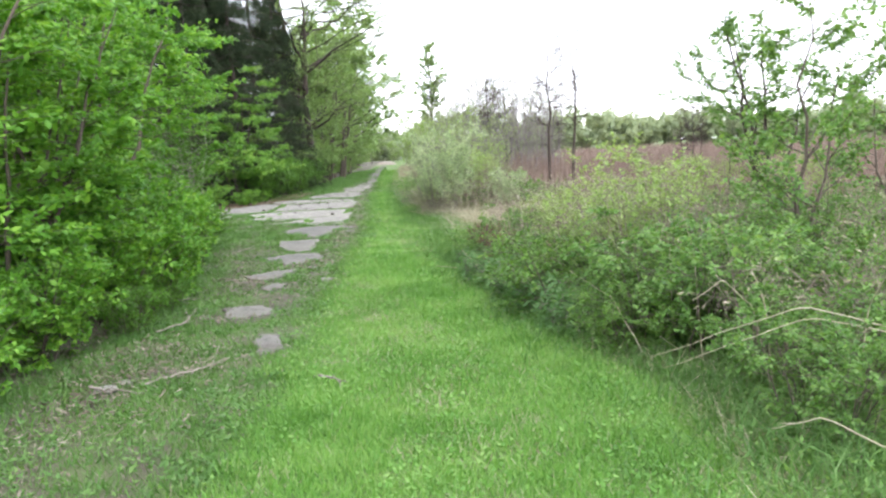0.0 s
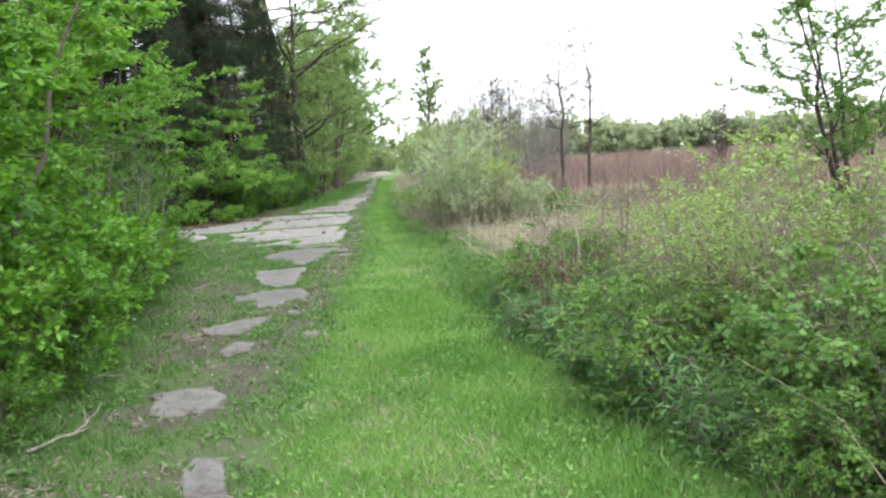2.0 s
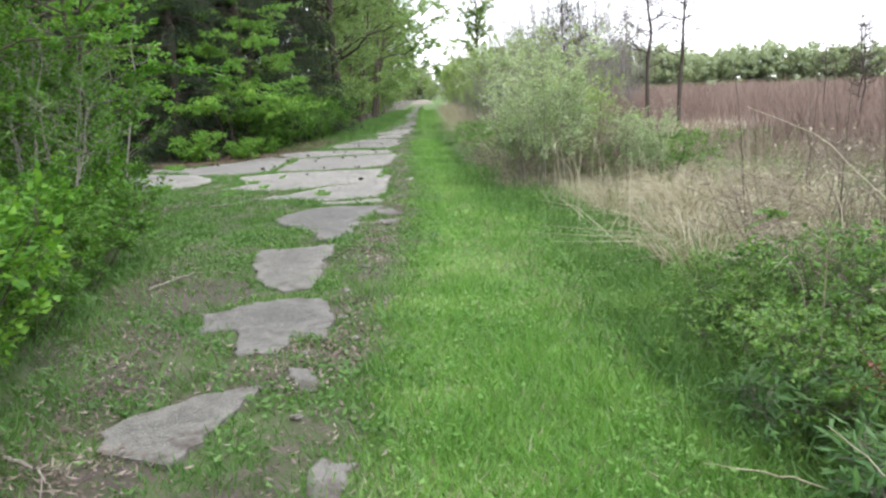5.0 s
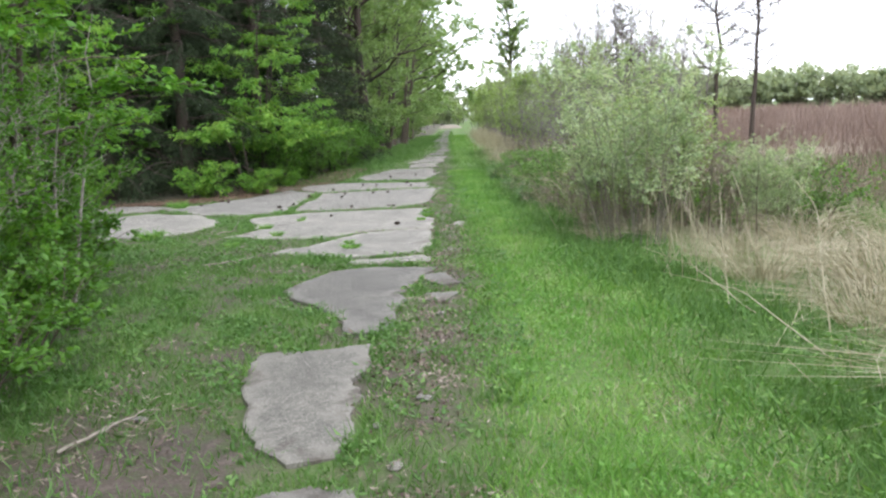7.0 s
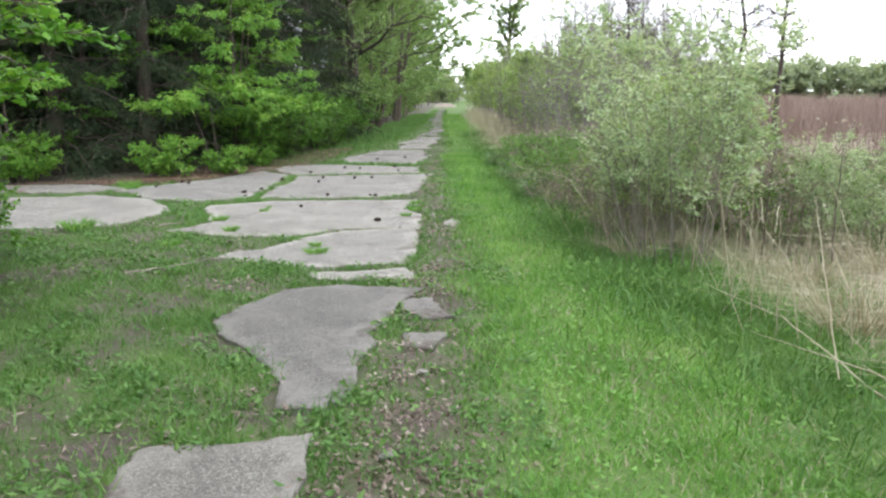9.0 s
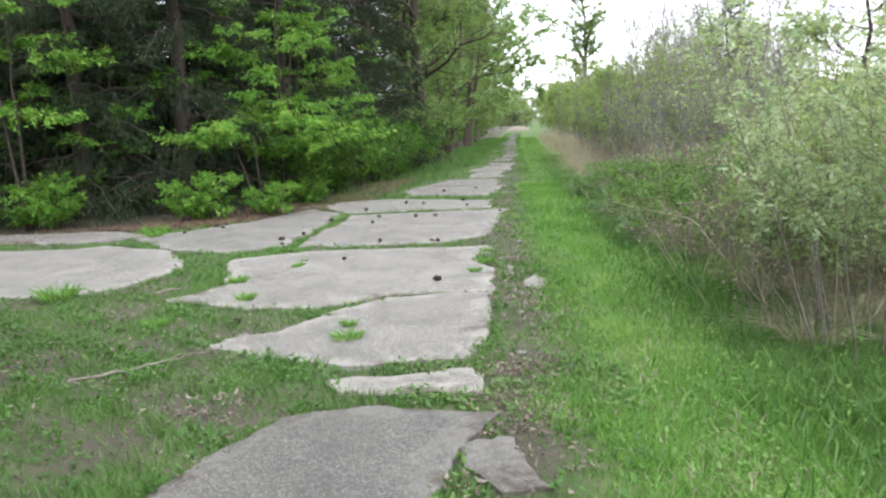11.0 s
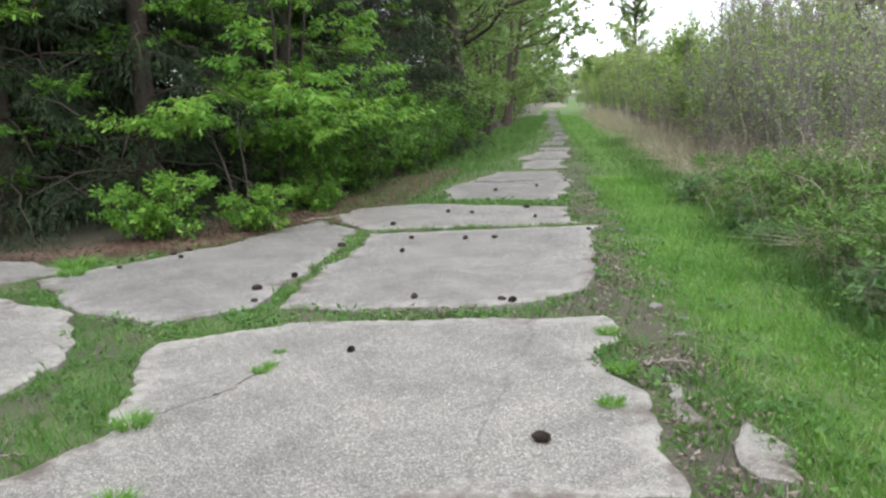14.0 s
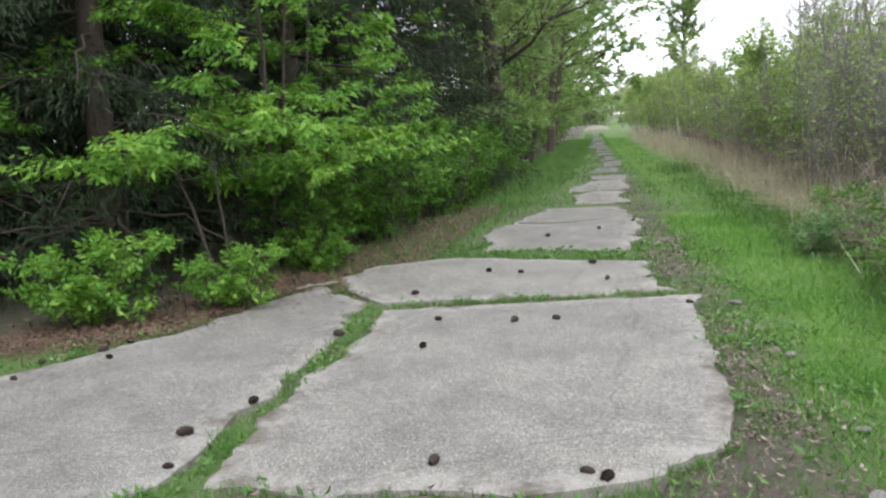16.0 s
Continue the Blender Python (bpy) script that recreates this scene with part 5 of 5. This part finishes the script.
def stick(name, points, radius, mat, label, category, group, seed=0, forks=2):
    """A bent stick or cane through a few points, with short side twigs."""
    rng = np.random.default_rng(seed)
    p = np.array(points, dtype=float)
    t = np.linspace(0, len(p) - 1, 14)
    i = np.minimum(t.astype(int), len(p) - 2)
    w = (t - i)[:, None]
    w = w * w * (3 - 2 * w) * 0.35 + w * 0.65
    q = p[i] * (1 - w) + p[i + 1] * w + rng.normal(0, radius * 0.5, (14, 3))
    pieces = [tubes(q[None], (radius * np.linspace(1, 0.3, 14))[None], 6)]
    for _ in range(forks):
        k = int(rng.integers(4, 11))
        d = unit(q[k + 1] - q[k] + rng.normal(0, 0.4, 3) * np.linalg.norm(q[k + 1] - q[k]))
        s = np.stack([q[k] + d * f * rng.uniform(0.6, 1.2) * 9 * radius * 2 for f in (0, 0.5, 1.0)])
        pieces.append(tubes(s[None], (radius * 0.45 * np.array([1, 0.7, 0.3]))[None], 4))
    V, F = joined(pieces)
    return tagged(new(name, mesh_np(name, V, F, mat, True)), label, category, group)


CANES = "dry canes arching out of the scrub"
for i, pts in enumerate((
        [(0.95, 10.9, 0.1), (1.05, 11.6, 0.75), (0.95, 12.6, 1.15), (0.8, 13.4, 1.3)],
        [(1.75, 8.0, 0.2), (1.45, 9.3, 0.85), (1.05, 11.0, 1.02), (0.7, 12.6, 1.0)],
        [(0.55, 9.6, 0.02), (0.3, 10.1, 0.28), (0.2, 10.5, 0.35)],
        [(0.5, 10.4, 0.03), (0.15, 10.6, 0.12), (-0.15, 10.7, 0.14)],
        [(1.0, 8.0, 0.05), (1.05, 8.6, 0.35), (0.98, 9.1, 0.5)],
        [(2.5, 4.3, 0.5), (1.9, 4.5, 0.62), (1.2, 4.8, 0.3)],
        [(2.6, 4.6, 0.45), (1.9, 4.6, 0.66), (1.15, 4.9, 0.34)],
        [(2.2, 3.5, 0.05), (1.7, 3.9, 0.28), (1.5, 4.0, 0.2)],
        [(0.25, 16.6, 0.05), (-0.05, 17.1, 0.3), (-0.35, 17.6, 0.38)],
        [(0.35, 15.4, 0.05), (0.05, 16.2, 0.3), (-0.3, 16.9, 0.3)],
        [(0.15, 16.9, 0.05), (0.2, 17.3, 0.5), (0.3, 17.8, 0.85)],
        [(0.5, 15.9, 0.05), (0.6, 16.4, 0.5), (0.65, 16.6, 0.75)],
        [(-0.5, 20.6, 0.05), (-0.55, 20.9, 0.4), (-0.5, 21.1, 0.6)],
        [(-0.4, 21.4, 0.05), (-0.75, 22.2, 0.55), (-1.35, 23.4, 0.6)],
        [(-0.5, 23.9, 0.05), (-0.8, 24.6, 0.5), (-1.3, 25.6, 0.4)],
        [(-0.7, 26.0, 0.05), (-0.9, 26.6, 0.6), (-1.2, 27.5, 0.75)],
        [(-0.6, 27.8, 0.05), (-0.9, 28.3, 0.55), (-1.5, 29.0, 0.6)],
        [(1.6, 9.2, 0.3), (2.0, 9.6, 1.0), (2.6, 10.4, 1.3)],
        [(2.2, 7.4, 0.2), (2.0, 7.8, 0.9), (1.6, 8.6, 1.2)],
        [(1.4, 6.2, 0.05), (1.25, 6.5, 0.4), (1.0, 7.0, 0.55)])):
    stick("dry_cane", pts, 0.005, DRY_GRASS, "long dry straw-coloured cane arching from the scrub", "cane", CANES, 100 + i, 1)
rng_cane = np.random.default_rng(300)
for i in range(96):
    y = float(rng_cane.uniform(16.8, 36)) if i < 64 else float(rng_cane.uniform(4.6, 13.5))
    x = float(line_x(RIGHT_EDGE, y)) + float(rng_cane.uniform(0.55, 1.5))
    h, reach, a = float(rng_cane.uniform(0.5, 1.15)), float(rng_cane.uniform(0.25, 0.75)), float(rng_cane.uniform(0, 6.28))
    dx, dy = -abs(math.cos(a)) * reach * 0.6, math.sin(a) * reach
    stick("dry_cane", [(x, y, -0.03), (x + dx * 0.3, y + dy * 0.3, h * 0.75), (x + dx * 0.75, y + dy * 0.75, h), (x + dx * 1.2, y + dy * 1.2, h * 0.85)], 0.0045, DRY_GRASS, "long dry straw-coloured cane arching from the scrub", "cane", CANES, 400 + i, 1)
rng_stalk = np.random.default_rng(301)
for i in range(34):
    y = float(rng_stalk.uniform(7.5, 24))
    x = float(line_x(RIGHT_EDGE, y)) + float(rng_stalk.uniform(1.3, 6.5))
    h = float(rng_stalk.uniform(1.0, 1.75))
    dx, dy = (float(v) for v in rng_stalk.normal(0, 0.12, 2))
    stick("dead_stalk", [(x, y, -0.03), (x + dx * 0.4, y + dy * 0.4, h * 0.5), (x + dx, y + dy, h)], 0.008, BARK if i % 3 else BARK_STRAW, "upright dead weed stalk in the scrub", "dead stalk", "dead stalks in the scrub", 310 + i, 3)
TWIGS = "fallen sticks on the verge"
for i, pts in enumerate((
        [(-2.95, 11.15, 0.03), (-2.75, 11.0, 0.05), (-2.6, 10.85, 0.03)],
        [(-2.7, 7.9, 0.02), (-2.5, 8.2, 0.05), (-2.45, 8.4, 0.14)],
        [(-2.15, 6.0, 0.03), (-1.85, 6.35, 0.04), (-1.7, 6.6, 0.05)],
        [(-2.5, 5.9, 0.05), (-2.3, 5.8, 0.05), (-2.1, 5.75, 0.03)],
        [(-0.95, 6.0, 0.03), (-0.8, 5.9, 0.04), (-0.7, 5.8, 0.03)],
        [(-3.55, 14.4, 0.02), (-3.4, 14.7, 0.04), (-3.3, 14.95, 0.04)],
        [(-4.6, 19.5, 0.03), (-4.3, 19.8, 0.03), (-4.0, 20.1, 0.04)],
        [(-6.15, 28.95, 0.05), (-5.95, 29.15, 0.06), (-5.8, 29.3, 0.05)],
        [(-3.15, 9.2, 0.04), (-2.95, 9.5, 0.05), (-2.75, 9.6, 0.04)],
        [(-5.3, 22.0, 0.04), (-5.15, 22.15, 0.05), (-5.05, 22.2, 0.04)],
        [(-2.45, 23.55, 0.04), (-2.3, 23.6, 0.05), (-2.2, 23.5, 0.04)])):
    stick("stick", pts, 0.011, DEADWOOD, "weathered grey stick lying on the ground", "stick", TWIGS, 140 + i, 2)


# ---- broken lumps of concrete on the verge ----
def lump(seed):
    bm = bmesh.new()
    bmesh.ops.create_icosphere(bm, subdivisions=2, radius=0.07)
    r = np.random.default_rng(seed)
    for v in bm.verts:
        v.co = Vector((v.co.x * 1.3, v.co.y * 0.9, max(v.co.z, -0.035) * 0.42 + 0.01)) * float(r.uniform(0.82, 1.15))
    me = bpy.data.meshes.new("concrete_lump")
    bm.to_mesh(me)
    bm.free()
    me.materials.append(CONCRETE)
    return me


rubble_lump = tagged(new("concrete_lump", lump(5)), "small broken lump of pale concrete on soil", "rubble", "rubble on the verge")
put(rubble_lump, -2.42, 5.95, 20)
for i, (x, y, s) in enumerate(((-2.35, 6.15, 0.6), (-1.95, 14.2, 0.5), (-1.9, 15.1, 0.6), (-2.0, 16.0, 0.45), (-1.85, 13.4, 0.5), (-2.05, 20.2, 0.4), (-2.1, 21.3, 0.45), (-3.35, 14.85, 0.5), (-1.95, 12.6, 0.4), (-2.2, 25.6, 0.4), (-2.3, 26.8, 0.45), (-2.15, 22.0, 0.5), (-2.2, 24.2, 0.55), (-2.3, 24.9, 0.7), (-2.15, 24.6, 0.35), (-2.4, 27.4, 0.5), (-2.45, 28.2, 0.6), (-2.6, 29.4, 0.5), (-2.75, 31.0, 0.6), (-1.95, 17.1, 0.4), (-2.1, 14.7, 0.35), (-1.8, 11.6, 0.4), (-1.55, 9.9, 0.35), (-1.7, 12.9, 0.45))):
    again(rubble_lump, x, y, 77 * i, s)

# ---- slabs of the old road ----
from mathutils.geometry import delaunay_2d_cdt

road = tagged(new("road"), "broken old concrete road overgrown with grass", "road", kind="structure")
for i, outline in enumerate(OUTLINES):
    pts = np.array(outline)
    x, y = pts[:, 0], pts[:, 1]
    if np.sum(x * np.roll(y, -1) - np.roll(x, -1) * y) < 0:
        pts = pts[::-1]
    n = len(pts)
    centre = pts.mean(axis=0)
    # inward directions, evened out along the edge
    run = np.roll(pts, -1, axis=0) - np.roll(pts, 1, axis=0)
    inward = np.stack([-run[:, 1], run[:, 0]], 1)
    inward = unit(sum(np.roll(inward, k, axis=0) for k in (-3, -2, -1, 0, 1, 2, 3)))
    small = float(np.ptp(pts[:, 0]) * np.ptp(pts[:, 1])) < 0.35
    top = (0.0 if small else 0.006) + 0.007 * float(rng_slab.uniform(0, 1))
    tilt = rng_slab.normal(0, 0.003, 2)
    flat = pts - centre
    loop = flat + inward * 0.018
    # the top: the rim's loop filled with an even net of points
    step = 0.11 if centre[1] < 36 else 0.4
    gx, gy = np.meshgrid(np.arange(flat[:, 0].min(), flat[:, 0].max(), step), np.arange(flat[:, 1].min(), flat[:, 1].max(), step))
    net = np.stack([gx.ravel(), gy.ravel()], 1) + rng_slab.uniform(-0.3, 0.3, (gx.size, 2)) * step
    net = net[inside([tuple(p) for p in loop], net[:, 0], net[:, 1])]
    if len(net):
        net = net[np.linalg.norm(net[:, None] - loop[None], axis=2).min(axis=1) > 0.4 * step]
    flat_points = [Vector((float(p[0]), float(p[1]))) for p in np.concatenate([loop, net])]
    filled = delaunay_2d_cdt(flat_points, [(j, (j + 1) % n) for j in range(n)], [], 1, 1e-5)
    T = np.array([(v.x, v.y) for v in filled[0]])
    rim_gap = np.linalg.norm(T[:, None] - loop[None], axis=2).min(axis=1)
    rough_top = 0.0025 * wave(T[:, 0] + centre[0], T[:, 1] + centre[1], 3.0, 47) * np.clip(rim_gap / 0.2, 0, 1)
    rings = [(flat, -0.08), (flat, top - 0.007), (loop, top)]
    V = np.concatenate([np.concatenate([p, (z + (p @ tilt if z > 0 else 0 * p[:, 0]))[:, None]], 1) for p, z in rings] + [np.concatenate([T, (top + T @ tilt + rough_top)[:, None]], 1)])
    k = np.arange(n)
    k2 = (k + 1) % n
    quads = [(int(a + r * n), int(b + r * n), int(b + (r + 1) * n), int(a + (r + 1) * n)) for r in range(2) for a, b in zip(k, k2)]
    me = bpy.data.meshes.new("concrete_slab")
    me.from_pydata(V.tolist(), [], quads + [tuple(j + 3 * n for j in f) for f in filled[2]])
    worn = me.attributes.new("worn", "FLOAT", "POINT")
    worn.data.foreach_set("value", np.concatenate([np.ones(3 * n), np.clip(1 - rim_gap / 0.24, 0, 1)]).astype(np.float32))
    me.materials.append(CONCRETE_DARK if centre[1] < 19.2 or centre[1] > 43 else CONCRETE)
    me.update()
    slab = part("concrete_slab", me, road)
    slab.location = (float(centre[0]), float(centre[1]), 0)


# ---- soil-filled cracks across the slabs ----
def crack(points, wide, seed):
    """A wandering crack: a thin ribbon of soil standing just proud of the concrete."""
    rng = np.random.default_rng(seed)
    p = np.array(points, dtype=float)
    t = np.linspace(0, len(p) - 1, 12 * (len(p) - 1) + 1)
    i = np.minimum(t.astype(int), len(p) - 2)
    q = p[i] + (p[i + 1] - p[i]) * (t - i)[:, None] + rng.normal(0, 0.014, (len(t), 2))
    run = unit(np.gradient(q, axis=0))
    side = np.stack([-run[:, 1], run[:, 0]], 1) * (wide * rng.uniform(0.3, 1.2, len(t)) * np.minimum(1, 4 * np.minimum(t, len(p) - 1 - t) + 0.15))[:, None] / 2
    m = len(t)
    rows = [np.concatenate([q + k * side, np.full((m, 1), z)], 1) for k, z in ((-1, 0.0), (-0.8, 0.0165), (0.8, 0.0165), (1, 0.0))]
    k = np.arange(m - 1)
    F = np.concatenate([np.stack([k + r * m, k + 1 + r * m, k + 1 + (r + 1) * m, k + (r + 1) * m], 1) for r in range(3)])
    return part("crack", mesh_np("crack", np.concatenate(rows), F, SOIL), road, "dark soil-filled crack")


crack([(-4.75, 22.75), (-4.55, 23.05), (-4.48, 23.4), (-4.45, 23.8), (-4.62, 24.2)], 0.006, 1)
crack([(-4.75, 33.6), (-4.2, 33.4), (-3.5, 33.7)], 0.014, 7)
